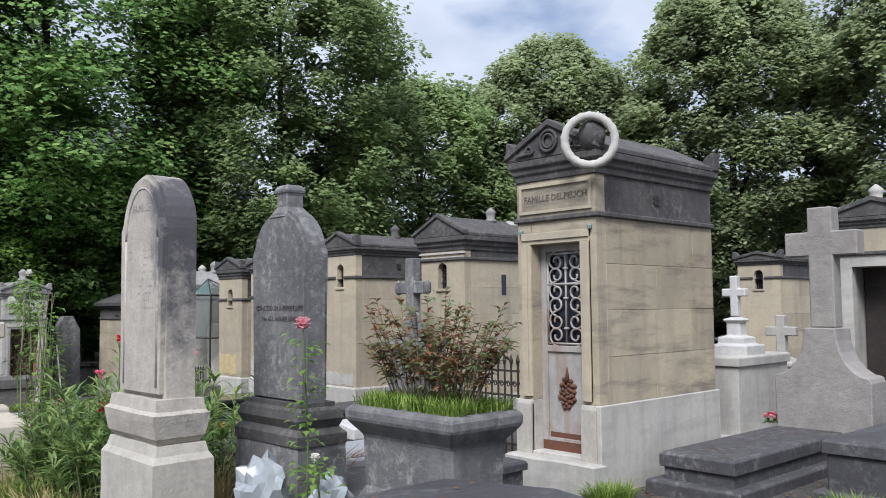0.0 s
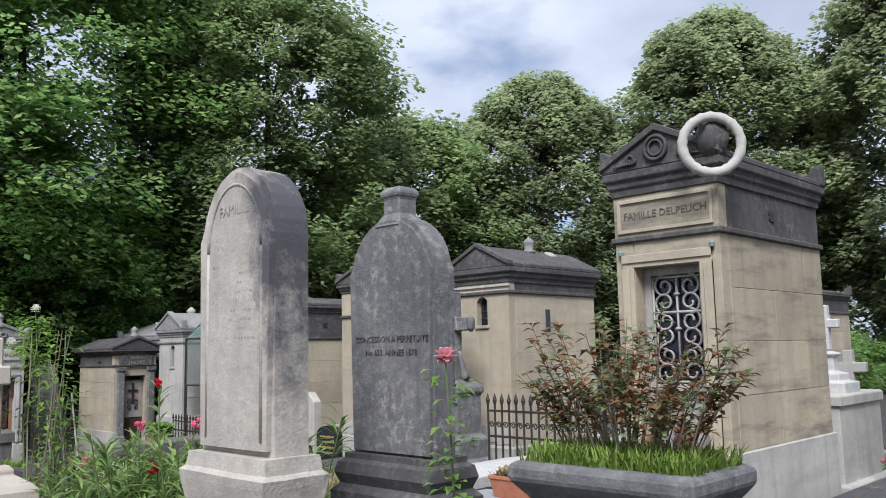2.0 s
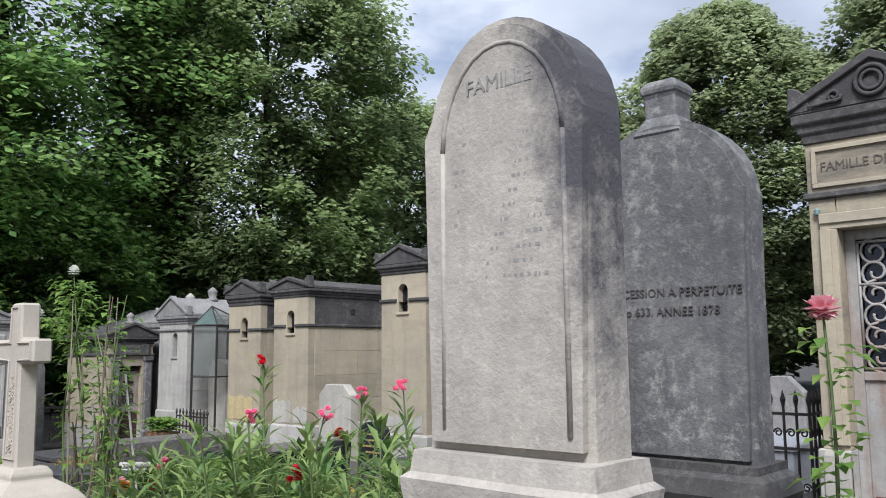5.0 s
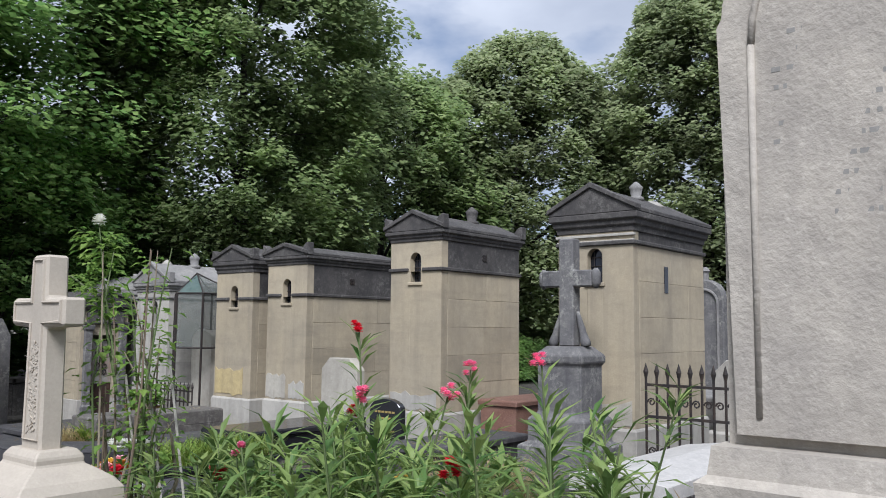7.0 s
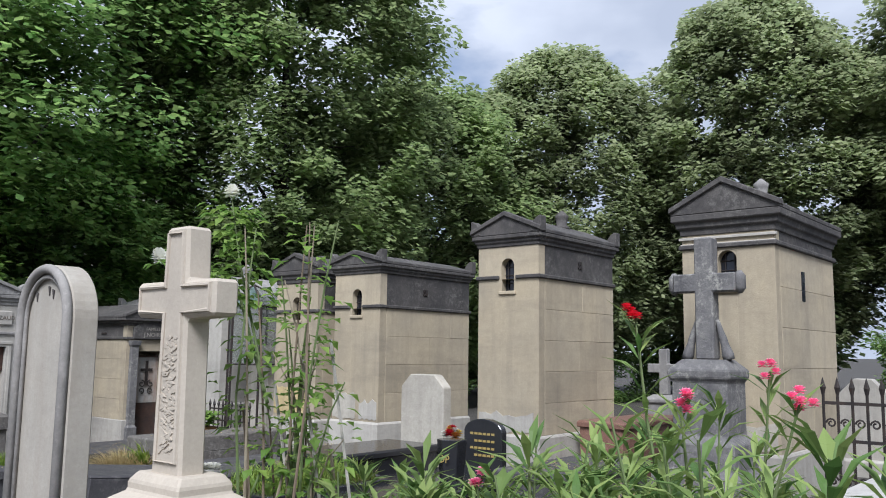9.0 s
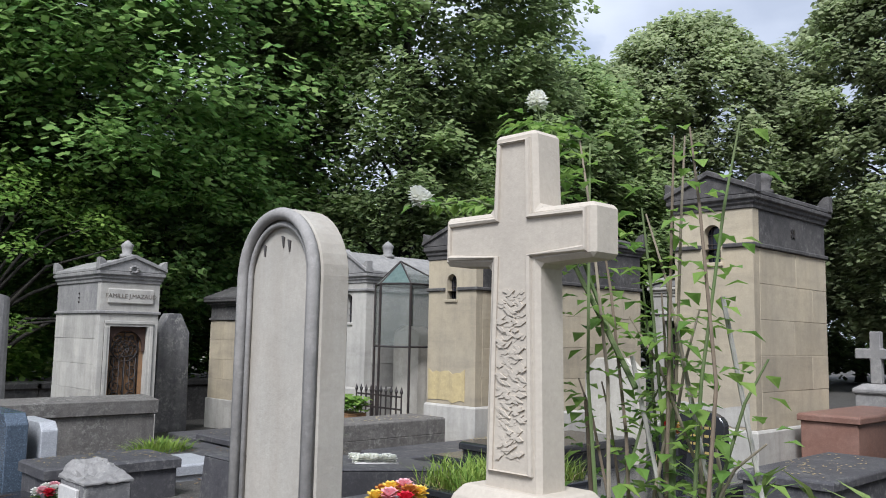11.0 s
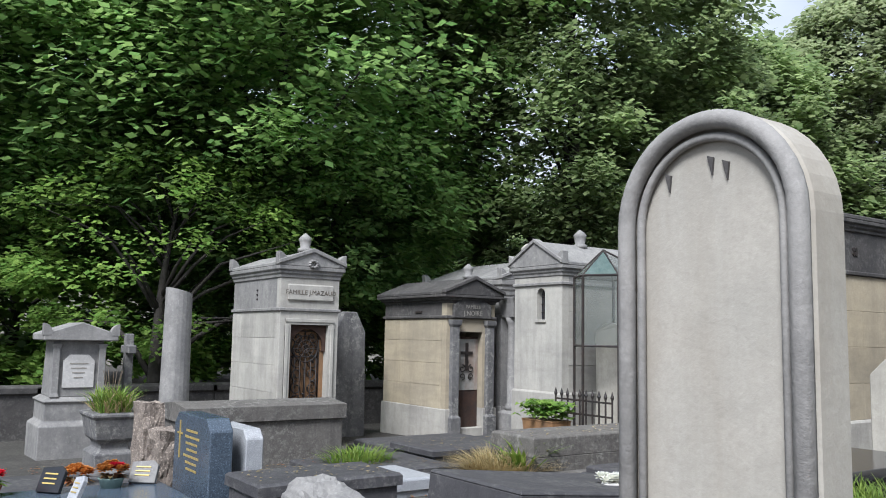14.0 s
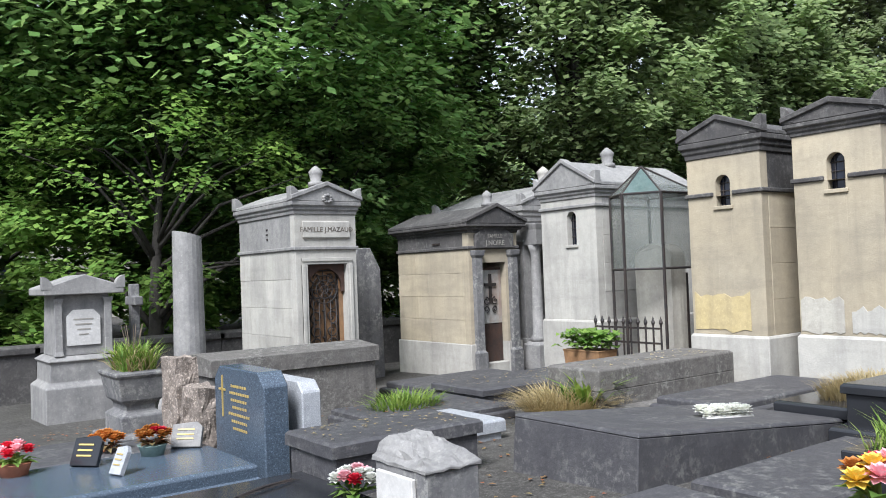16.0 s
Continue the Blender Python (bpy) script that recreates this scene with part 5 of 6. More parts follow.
# ---- end of the walk ----
def broken_column():
    t = thing("broken_column", pose(4.1, 21.15, -.68), "grey broken memorial column with slanted top", "monument")
    bm = B()
    lathe(bm, [(.20, .6), (.19, 1.4), (.18, 2.24)], 20)
    for v in bm.verts:
        if v.co.z > 2.2:
            v.co.z += -.25 * v.co.x
    part("shaft", bm, GREY, t, "", 0, False)
    bm = B()
    lathe(bm, [(.42, -.1), (.4, .1), (.34, .3), (.26, .5), (.21, .62)], 14)
    roughen(bm, .05, .2)
    part("rocky_base", bm, GREY, t)


broken_column()
gravestone_cross(3.75, 22.3, -.7, .95, .72, .22, DARKSTONE, "dark grey stone cross before the low wall", .1, .25, .12, .06)


def small_temple():
    t = thing("small_temple_monument", pose(2.98, 21.8, -.62) @ Matrix.Diagonal((1, 1, 1.06, 1)), "grey stone monument like a small temple with white plaque", "monument")
    bm = B()
    moulded(bm, -.36, .36, 0, .72, [(.12, -.2), (.12, .30), (.05, .36), (.05, .58), (.08, .61), (.0, .66)])
    part("pedestal", bm, GREY, t, "", .008)
    bm = B()
    moulded(bm, -.34, .34, .02, .70, [(0, .66), (-.02, 1.38)])
    part("body", bm, GREY, t, "", .008)
    bm = B()
    prism(bm, [(-.48, 1.38), (.48, 1.38), (.48, 1.47), (.0, 1.62), (-.48, 1.47)], -.1, .82)
    part("roof", bm, GREY, t, "", .012)
    for s in (-1, 1):
        bm = B()
        ear(bm, s * .49, -.105, 1.45, s, -1, .12, .12)
        part("acroterion", bm, GREY, t)
        bm = B()
        moulded(bm, min(s * .25, s * .34), max(s * .25, s * .34), -.02, .02, [(.015, .66), (0, .72), (0, 1.28), (.02, 1.34)])
        part("pilaster", bm, GREY, t, "", .006)
    bm = B()
    prism(bm, [(-.2, .78), (.2, .78), (.2, 1.12), (.12, 1.2), (-.12, 1.2), (-.2, 1.12)], .0, .03)
    pl = part("plaque", bm, MARBLE, t, "white marble plaque")
    bm = B()
    for k in range(4):
        box(bm, -.12 + .02 * k, .12 - .02 * k, -.004, .001, 1.08 - .06 * k, 1.095 - .06 * k)
    part("inscription", bm, LETTERGREY, pl)


small_temple()
t = thing("headstone", pose(7.5, 22.4, -.7), "tall dark grey pointed headstone behind the pale chapel", "headstone", "standing headstones")
bm = B()
prism(bm, [(-.33, -.1), (.33, -.1), (.30, 1.75), (.12, 2.1), (-.12, 2.1), (-.30, 1.75)], 0, .3)
part("slab", bm, DARKSTONE, t, "", .015)


def urn_stump():
    t = thing("broken_pedestal", pose(3.08, 14.5, -.52), "low pale pedestal with eroded stone cap", "monument")
    bm = B()
    moulded(bm, -.18, .18, -.25, .25, [(0, -.1), (0, .42)])
    part("block", bm, DARKSTONE, t, "", .01)
    bm = B()
    moulded(bm, -.18, .18, -.25, .25, [(.012, .42), (.012, .44), (-.01, .46), (-.03, .50), (-.06, .53)])
    bmesh.ops.subdivide_edges(bm, edges=bm.edges, cuts=6, use_grid_fill=True)
    for v in bm.verts:
        k = max(0.0, v.co.z - .43)
        v.co.y += .35 * k
        v.co.z += .6 * k * noise.noise(v.co * 9) - .35 * k * (v.co.y < 0)
    roughen(bm, .016, .05)
    part("eroded_cap", bm, GREY, t, "crumbled stone top broken into ridges")
    bm = B()
    box(bm, -.21, -.182, -.16, .2, .05, .38)
    part("plaque", bm, MARBLE, t, "pale marble plaque", .004)


urn_stump()


def spiky_planter():
    t = thing("stone_planter", pose(2.75, 18.9, -.34), "grey stone urn planter of yellowing iris leaves", "planter")
    bm = B()
    moulded(bm, -.14, .14, -.22, .22, [(.16, -.5), (.16, -.12), (.06, -.1), (.06, .06), (0, .1), (.0, .16), (.05, .20), (.09, .42), (.11, .43), (.11, .47), (.07, .47)])
    part("pot", bm, DARKSTONE, t, "", .01)
    L = Leaves(12)
    for _ in range(330):
        L.blade((L.rng.uniform(-.15, .15), L.rng.uniform(-.2, .2), .45), (L.rng.uniform(-.6, .6), L.rng.uniform(-.6, .6), 1), L.rng.uniform(.2, .45), .014)
    L.make("leaves", GRASS, t, "yellow-green sword leaves")
    L = Leaves(13)
    for _ in range(170):
        L.blade((L.rng.uniform(-.15, .15), L.rng.uniform(-.22, .22), .45), (L.rng.uniform(-.9, .9), L.rng.uniform(-.9, .9), .8), L.rng.uniform(.2, .4), .012)
    L.make("dry_leaves", STRAW, t, "withered yellow sword leaves")
    bm = B()
    for k in range(7):
        a = k * .9
        tube(bm, [(0, 0, .45), (.1 * math.cos(a), .12 * math.sin(a), .9)], [.005, .003], 5)
    part("dry_stalks", bm, STEM, t)


spiky_planter()
grass_tuft(5.2, 17.9, -.5, .35, .25, 420, .32, GRASS, "tuft of yellow-green sword leaves on a grave", 21, width=.014)
grass_tuft(6.25, 16.65, -.5, .34, .32, 1500, .42, STRAW, "clump of dry straw-coloured grass", 22, width=.008, spread=1.2)
grass_tuft(7.7, 14.35, -.25, .6, .25, 1400, .24, STRAW, "dry grass growing in a grave bed", 23, width=.008)
grass_tuft(3.1, 5.95, .05, .15, .25, 300, .55, STRAW, "dry straw grass beside the headstone", 24, width=.01, spread=1.0)
grass_tuft(5.95, 4.35, -.1, .25, .18, 500, .2, GRASS, "green weeds at the chapel's foot", 25, width=.008)
grass_tuft(5.4, 8.7, -.1, .5, .4, 900, .5, STRAW, "pale dry grass between graves", 26, width=.009)
grass_tuft(6.6, 2.6, -.1, .2, .2, 300, .3, GRASS, "weeds at a tomb's corner", 28, width=.008)


def grass_bed():
    t = thing("grave_bed", pose(5.9, 12.75, -.42), "dark stone grave bed overgrown with bright grass", "planter")
    bm = B()
    moulded(bm, -.75, .75, -.42, .42, [(0, -.1), (.0, .16), (.04, .2), (.04, .26), (-.06, .26), (-.06, .2)])
    part("kerb", bm, BLACKGRAN, t, "", .01)
    L = Leaves(31)
    for _ in range(1900):
        L.blade((L.rng.uniform(-.68, .68), L.rng.uniform(-.36, .36), .2), (L.rng.uniform(-.6, .6), L.rng.uniform(-.6, .6), 1), L.rng.uniform(.12, .42), .010)
    L.make("grass", GRASS, t, "bright green grass")
    L = Leaves(32)
    for _ in range(500):
        L.blade((L.rng.uniform(-.68, .68), L.rng.uniform(-.38, .38), .2), (L.rng.uniform(-1, 1), L.rng.uniform(-1, 1), .6), L.rng.uniform(.12, .3), .008)
    L.make("dry_grass", STRAW, t)


grass_bed()


def leafy_planter():
    t = thing("planter_box", pose(8.3, 18.2, -.36), "brown planter of broad yellow-green leaves", "planter")
    bm = B()
    moulded(bm, -.16, .16, -.3, .3, [(-.02, -.16), (.01, .22), (.02, .25), (-.01, .25)])
    part("box", bm, WOODDOOR, t, "", .005)
    L = Leaves(41)
    for _ in range(240):
        a = L.rng.uniform(0, 6.283)
        L.leaf((L.rng.uniform(-.18, .18), L.rng.uniform(-.36, .36), .26 + L.rng.uniform(0, .22)), (math.cos(a), math.sin(a), .5), L.rng.uniform(.12, .2), .12, .4)
    L.make("leaves", LEAF_BRIGHT, t)


leafy_planter()


def black_vase():
    t = thing("black_vase", pose(7.35, 12.0, -.2), "black granite vase lettered DP with bright flowers", "vase")
    bm = B()
    lathe(bm, [(.13, 0), (.16, .3), (.165, .42), (.14, .42)], 6)
    part("vase", bm, BLACKGRAN, t, "", .006)
    words("DP", .12, GOLD, t, pose(-.155, -.02, .22, 0, 0, WEST))
    for k in range(8):
        a = k * 2.4
        flower(t, (.1 * math.cos(a) * (k / 8), .1 * math.sin(a) * (k / 8), .52 - .01 * k), .07, (RED, YELLOW, WHITEPETAL, ORANGE)[k % 4], seed=k)


black_vase()
bouquet(4.72, 12.75, -.34, .27, (PINK, YELLOW, ORANGE, RED), "bouquet of pink and yellow silk flowers with broad leaves", None, 51, LEAF_BRIGHT, 10)
bouquet(2.95, 15.08, -.38, .17, (PINK, WHITEPETAL, WHITEPETAL, RED), "pink and white flowers with broad green leaves", None, 52, LEAF_BRIGHT, 12)
bouquet(1.42, 17.1, -.34, .16, (PINK, RED), "pink flowers in a small pot", TERRA, 53, LEAF_BRIGHT, 8)
bouquet(2.35, 17.05, -.34, .15, (ORANGE, ORANGE, RED), "rust-coloured chrysanthemums in a pot", COPPER, 54, LEAF_RED, 14)
bouquet(2.3, 18.2, -.48, .17, (ORANGE, ORANGE), "withered brown chrysanthemums on a grave", None, 55, LEAF_RED, 14)
bouquet(2.75, 10.25, .02, .13, (ORANGE, RED, YELLOW), "orange and red flowers on a black slab", TERRA, 56, LEAF_BRIGHT, 10)
bouquet(3.5, 10.2, .02, .14, (WHITEPETAL, WHITEPETAL), "white flowers lying on a black slab", None, 57, LEAF_PALE, 9)
bouquet(4.6, 8.7, .1, .12, (YELLOW, ORANGE), "yellow and orange flowers on a slab", TERRA, 58, LEAF_BRIGHT, 7)
bouquet(8.9, 4.3, .26, .12, (PINK, RED), "red and pink flowers on a dark slab", None, 59, LEAF_DARK, 8)


def small_plaque(x, y, z, w, h, turn, mat, label, tip=25, name="grave_plaque"):
    t = thing(name, pose(x, y, z, 0, 0, turn), label, "plaque", "grave plaques")
    bm = B()
    prism(bm, [(-w / 2, 0), (w / 2, 0), (w / 2, h * .8), (w * .3, h), (-w / 2, h * .9)], -.02, .02)
    bmesh.ops.rotate(bm, verts=bm.verts, matrix=Matrix.Rotation(radians(-tip), 3, "X"))
    part("plate", bm, mat, t, "", .004)
    bm = B()
    for k in range(3):
        box(bm, -w * .3, w * .25, -.026, -.0205, h * (.3 + .18 * k), h * (.35 + .18 * k))
    bmesh.ops.rotate(bm, verts=bm.verts, matrix=Matrix.Rotation(radians(-tip), 3, "X"))
    part("inscription", bm, LETTERGREY if mat is MARBLE else GOLD, t)


small_plaque(1.85, 17.0, -.335, .22, .22, -50, BLACKGRAN, "leaning black plaque with gilt lettering")
small_plaque(1.95, 16.55, -.335, .12, .2, -70, PALEGRAN, "leaning pale granite book plaque")
small_plaque(2.62, 17.1, -.335, .24, .2, -40, GREY, "broken grey memorial plaque")


def bronze_palm(x, y, z, turn, ln, name="bronze_palm", label="flat bronze palm branch laid on the slab"):
    bm = B()
    tube(bm, [(-ln / 2, 0, .014), (0, .01, .02), (ln / 2, 0, .014)], [.008, .012, .004], 6)
    for k in range(9):
        u = -ln / 2 + ln * (k + .5) / 9
        for s in (-1, 1):
            tube(bm, [(u, 0, .014), (u + .05, s * .035, .012)], [.006, .003], 4)
    ob = tagged(part(name, bm, IRON), label, "ornament", "bronze ornaments")
    ob.matrix_world = pose(x, y, z, 0, 0, turn)


bronze_palm(2.6, 15.6, -.378, 20, .5)
bronze_palm(3.9, 16.6, -.355, 10, .4)


def stone_flowers():
    t = thing("carved_wreath_bar", pose(5.9, 14.55, -.30, 0, 5.5, 0), "white ceramic flower garland on a tomb", "ornament")
    bm = B()
    tube(bm, [(-.28, -.05, .05), (.28, -.05, .05)], .045, 8)
    part("bar", bm, MARBLE, t, "", 0, True)
    for k in range(26):
        flower(t, (-.26 + .52 * (k % 13) / 13 + .02 * (k % 3), -.05 + .09 * (k // 13), .10 + .02 * (k % 2)), .06, WHITEPETAL, seed=k)


stone_flowers()

grass_tuft(6.45, 16.5, -.45, .12, .12, 90, .5, GRASS, "green weed shooting from dry grass", 27, width=.03, spread=.9)

grass_tuft(4.15, 6.2, -.15, .3, .3, 420, .75, LEAF_RED, "withered brown fern fronds beside the oleanders", 29, width=.03, spread=1.0)

# ---- oleanders and the climbing rose ----
oleander(2.75, 7.05, 1.12, 16, .55, 61, ((3.0, 7.6, 1.30, RED), (2.7, 7.3, 1.0, MAGENTA)))
oleander(2.75, 7.9, .95, 18, .55, 62, ((2.6, 8.0, .72, MAGENTA), (3.0, 7.04, 1.02, MAGENTA)))
oleander(2.9, 8.6, .80, 17, .5, 63, ((2.7, 8.3, .55, RED),))
oleander(3.6, 7.6, .95, 15, .5, 64, ((3.5, 7.3, 1.1, MAGENTA),), "leafy oleander with long narrow green leaves")
oleander(2.65, 6.4, 1.1, 13, .35, 65, ((2.5, 6.6, .8, RED),))
oleander(3.6, 6.7, 1.05, 9, .45, 66, ((3.3, 6.75, 1.15, MAGENTA),))
oleander(3.3, 6.1, .95, 8, .35, 75, ())
oleander(3.3, 9.2, .6, 12, .5, 67, ())
oleander(3.5, 8.4, .85, 14, .5, 68, ())
oleander(2.5, 7.5, .85, 11, .4, 69, ())
for k, (x, y, n, h) in enumerate(((2.5, 8.75, 420, .55), (2.35, 8.1, 420, .5), (2.3, 7.2, 360, .5), (2.5, 6.75, 300, .5))):
    grass_tuft(x, y, ground_z(y), .35, .4, n, h, (STRAW, GRASS)[k % 2], "tangled grass and dry stalks under the oleanders", 130 + k, width=.012, spread=1.1)


def climbing_rose():
    t = thing("climbing_rose", pose(2.75, 9.25, ground_z(9.2)), "climbing rose with bare canes and white blooms beside the cross", "rose")
    rng = random.Random(71)
    L = Leaves(72)
    z = -ground_z(9.2)
    for k in range(22):
        a = rng.uniform(-1.2, 2.2)
        s = rng.uniform(.05, .5)
        tip = Vector((s * math.cos(a) * .8, s * math.sin(a) * 1.1 + (.15 if k % 2 else 0), rng.uniform(1.0, 2.0) if k < 16 else 2.05))
        b = Vector((rng.uniform(-.15, .2), rng.uniform(-.2, .2), 0))
        mid = b.lerp(tip, .55) + Vector((rng.uniform(-.12, .12), rng.uniform(-.12, .12), .1))
        bm = B()
        tube(bm, [b, b.lerp(mid, .5), mid, mid.lerp(tip, .6) + Vector((0, 0, .06)), tip], [.009, .008, .006, .005, .003] if k > 2 else [.017, .016, .013, .009, .004], 6)
        part("cane", bm, (PALECANE, STEM, GREENSTEM)[k % 3], t)
        for i in range(22):
            u = rng.uniform(.4, 1)
            p = b.lerp(mid, 2 * u) if u < .5 else mid.lerp(tip, 2 * u - 1)
            c = rng.uniform(0, 6.283)
            o = Vector((math.cos(c), math.sin(c), .3)) * rng.uniform(.02, .12)
            L.leaf(p + o, (math.cos(c), math.sin(c), rng.uniform(-.4, .5)), rng.uniform(.055, .09), .05, .3)
    # long shoot reaching past the cross
    bm = B()
    shoot = [Vector((0, .1, 1.2)), Vector((.1, .5, 1.75)), Vector((.12, .95, 1.92)), Vector((.14, 1.3, 1.93))]
    tube(bm, shoot, [.01, .008, .006, .003], 6)
    part("cane", bm, GREENSTEM, t)
    for i in range(150):
        u = rng.uniform(.3, 2.999)
        p = shoot[int(u)].lerp(shoot[int(u) + 1], u % 1)
        c = rng.uniform(0, 6.283)
        L.leaf(p + Vector((math.cos(c), math.sin(c), 0)) * rng.uniform(.01, .09), (math.cos(c), math.sin(c), rng.uniform(-.6, .4)), rng.uniform(.05, .08), .042, .3)
    for k in range(4):
        flower(t, (.14, 1.3 + .012 * k, 1.95 + .015 * k), .07 - .008 * k, WHITEPETAL, seed=k)
    for k in range(3):
        flower(t, (.12, .62, 2.26 + .015 * k), .055 - .008 * k, WHITEPETAL, seed=k + 9)
    for i in range(190):
        u = rng.random() ** .5
        c = rng.uniform(0, 6.283)
        L.leaf(Vector((.07 + .05 * u, .25 + .37 * u, 1.4 + .82 * u)) + Vector((math.cos(c), math.sin(c), 0)) * rng.uniform(.01, .14), (math.cos(c), math.sin(c), rng.uniform(-.5, .4)), rng.uniform(.05, .09), .05, .3)
    bm = B()
    tube(bm, [(.05, .2, 1.3), (.1, .5, 1.9), (.12, .62, 2.25)], [.008, .006, .003], 5)
    part("cane", bm, GREENSTEM, t)
    L.make("leaves", LEAF_BRIGHT, t)
    for k in range(3):
        bm = B()
        tube(bm, [(.15 + .07 * k, -.1 - .12 * k, 0), (.1 + .05 * k, .18 - .14 * k, 1.3 + .1 * k)], .008, 6)
        part("pale_stake", bm, PALE, t, "pale dry stake")


climbing_rose()


# ---- far statue, fallen leaves ----
t = thing("statue_pedestal", pose(13.05, 8.78, ground_z(8.8)), "pale stone pedestal in the farther lane", "pedestal")
bm = B()
moulded(bm, -.22, .22, -.22, .22, [(.08, -.2), (.08, .15), (0, .2), (0, .75), (.06, .8), (.06, .88)])
part("block", bm, GREY, t, "", .01)
bm = B()
lathe(bm, [(.20, 0), (.19, .1), (.15, .5), (.12, .72), (.17, .85), (.18, .95), (.07, 1.04), (.06, 1.08), (.09, 1.15), (.085, 1.22), (.03, 1.28)], 14, flat=.75)
for v in bm.verts:
    v.co.x += .015 * math.sin(9 * math.atan2(v.co.y, v.co.x)) * (1 if v.co.z < .8 else 0)
st = tagged(part("statue", bm, GREY, None, "", 0, True), "weathered draped grey stone statue on pedestal", "statue")
st.matrix_world = pose(13.05, 8.78, ground_z(8.8) + .88)


def litter():
    L = Leaves(91)
    for _ in range(5200):
        x, y = L.rng.uniform(1.0, 9.0), L.rng.uniform(1.0, 21.0)
        a = L.rng.uniform(0, 6.283)
        L.leaf((x, y, ground_z(y) + .012), (math.cos(a), math.sin(a), .12), L.rng.uniform(.03, .07), .03, .1)
    ob = L.make("fallen_leaves", LEAF_RED, None)
    tagged(ob, "dry fallen leaves scattered over the ground", "leaves", "", "stuff")
    for k, (x0, x1, y0, y1, z) in enumerate(((6.2, 8.0, 17.75, 18.55, -.325), (4.65, 5.95, 17.25, 18.25, -.415), (3.08, 4.2, 15.52, 16.1, -.132), (6.65, 9.1, 3.6, 4.2, .264), (7.0, 8.6, 10.45, 11.05, .044), (1.6, 2.8, 1.8, 3.0, .74), (6.45, 8.5, 16.3, 16.95, -.045))):
        L = Leaves(92 + k)
        for _ in range(70):
            a = L.rng.uniform(0, 6.283)
            L.leaf((L.rng.uniform(x0, x1), L.rng.uniform(y0, y1), z + .004), (math.cos(a), math.sin(a), .1), L.rng.uniform(.02, .05), .02, .05)
        ob = L.make("fallen_leaves", (STRAW, LEAF_RED)[k % 2], None)
        tagged(ob, "dry fallen leaves lying on a tomb", "leaves", "", "stuff")


litter()


# ---- trees ----
def leaf_cloud(vs, fs, centre, rad, count, size, rng, flat=.5):
    cx, cy, cz = centre
    for _ in range(count):
        p = Vector((rng.gauss(0, 1), rng.gauss(0, 1), rng.gauss(0, 1)))
        p = p.normalized() * (rng.random() ** .4) if p.length > .01 else p
        px, py, pz = cx + p.x * rad, cy + p.y * rad, cz + p.z * rad * flat - .2 * rad * (p.x * p.x + p.y * p.y)
        s = size * rng.uniform(.6, 1.25)
        yaw, tip = math.atan2(cy + p.y * rad, cx + p.x * rad) + rng.gauss(0, .9), rng.uniform(-.75, .2)
        ct = math.cos(tip)
        ux, uy, uz = math.cos(yaw) * ct, math.sin(yaw) * ct, math.sin(tip)
        roll = rng.uniform(-.55, .55)
        cr = math.cos(roll) * .36
        wx, wy, wz = -math.sin(yaw) * cr, math.cos(yaw) * cr, math.sin(roll) * .36
        k = len(vs)
        vs += [(px, py, pz), (px + s * (.45 * ux + wx), py + s * (.45 * uy + wy), pz + s * (.45 * uz + wz)),
               (px + s * ux, py + s * uy, pz + s * uz), (px + s * (.45 * ux - wx), py + s * (.45 * uy - wy), pz + s * (.45 * uz - wz))]
        fs.append((k, k + 1, k + 2, k + 3))


def tree(x, y, height, radius, low, mat, label, leaves=45000, size=.17, trunk=.28, seed=1, lean=0.0, clumps=150, limbs=22, clump=(.13, .26), flat=.5, core=.3):
    """A tapered trunk with limbs, and a crown of many small leaves held in uneven clumps."""
    rng = random.Random(seed)
    t = thing("tree", pose(x, y, ground_z(y) - .05), label, "tree", "trees behind the graves")
    bm = B()
    top = height * .8
    pts = [(lean * s * s * top + .12 * math.sin(3 * s + seed), .12 * math.cos(2.3 * s + seed), s * top) for s in [i / 8 for i in range(9)]]
    tube(bm, pts, [trunk * (1.25 if i == 0 else 1) * (1 - .88 * i / 8) for i in range(9)], 10)
    centres = []
    mid = (low + height) / 2
    for k in range(clumps):
        a, u = rng.uniform(0, 6.283), rng.uniform(-1, 1)
        rr = (1 - abs(u) ** (2.0 if u > 0 else 3.0)) ** (.62 if u > 0 else .5)
        s = rng.uniform(core, 1.0) ** .5
        bump = 1 + .22 * noise.noise(Vector((2 * math.cos(a), 2 * math.sin(a), 2 * u + seed)))
        centres.append(Vector((radius * rr * s * bump * math.cos(a) + lean * top * .6, radius * rr * s * bump * math.sin(a), mid + u * (height - low) / 2 * .95)))
    for k in range(limbs):
        c = centres[k * 5 % len(centres)]
        z = max(low * .6, min(top * .9, c.z - radius * rng.uniform(.3, .7)))
        i = min(7, int(z / top * 8))
        a = Vector(pts[i]).lerp(Vector(pts[i + 1]), z / top * 8 - i)
        m = a.lerp(c, .5) + Vector((rng.uniform(-.4, .4), rng.uniform(-.4, .4), .5))
        r = trunk * (1 - .85 * z / top) * .5
        tube(bm, [a, a.lerp(m, .5) + Vector((0, 0, .1)), m, m.lerp(c, .5), c], [r, r * .75, r * .5, r * .3, r * .1], 6)
    part("trunk", bm, BARK, t, "dark trunk with spreading limbs", 0, True)
    vs, fs = [], []
    per = leaves // clumps
    for c in centres:
        leaf_cloud(vs, fs, c, radius * rng.uniform(*clump), per, size, rng, flat)
    me = bpy.data.meshes.new("crown")
    me.from_pydata(vs, [], fs)
    me.materials.append(mat)
    ob = new("crown", me)
    ob.parent = t
    tagged(ob, "", "", "", "stuff")
    return t


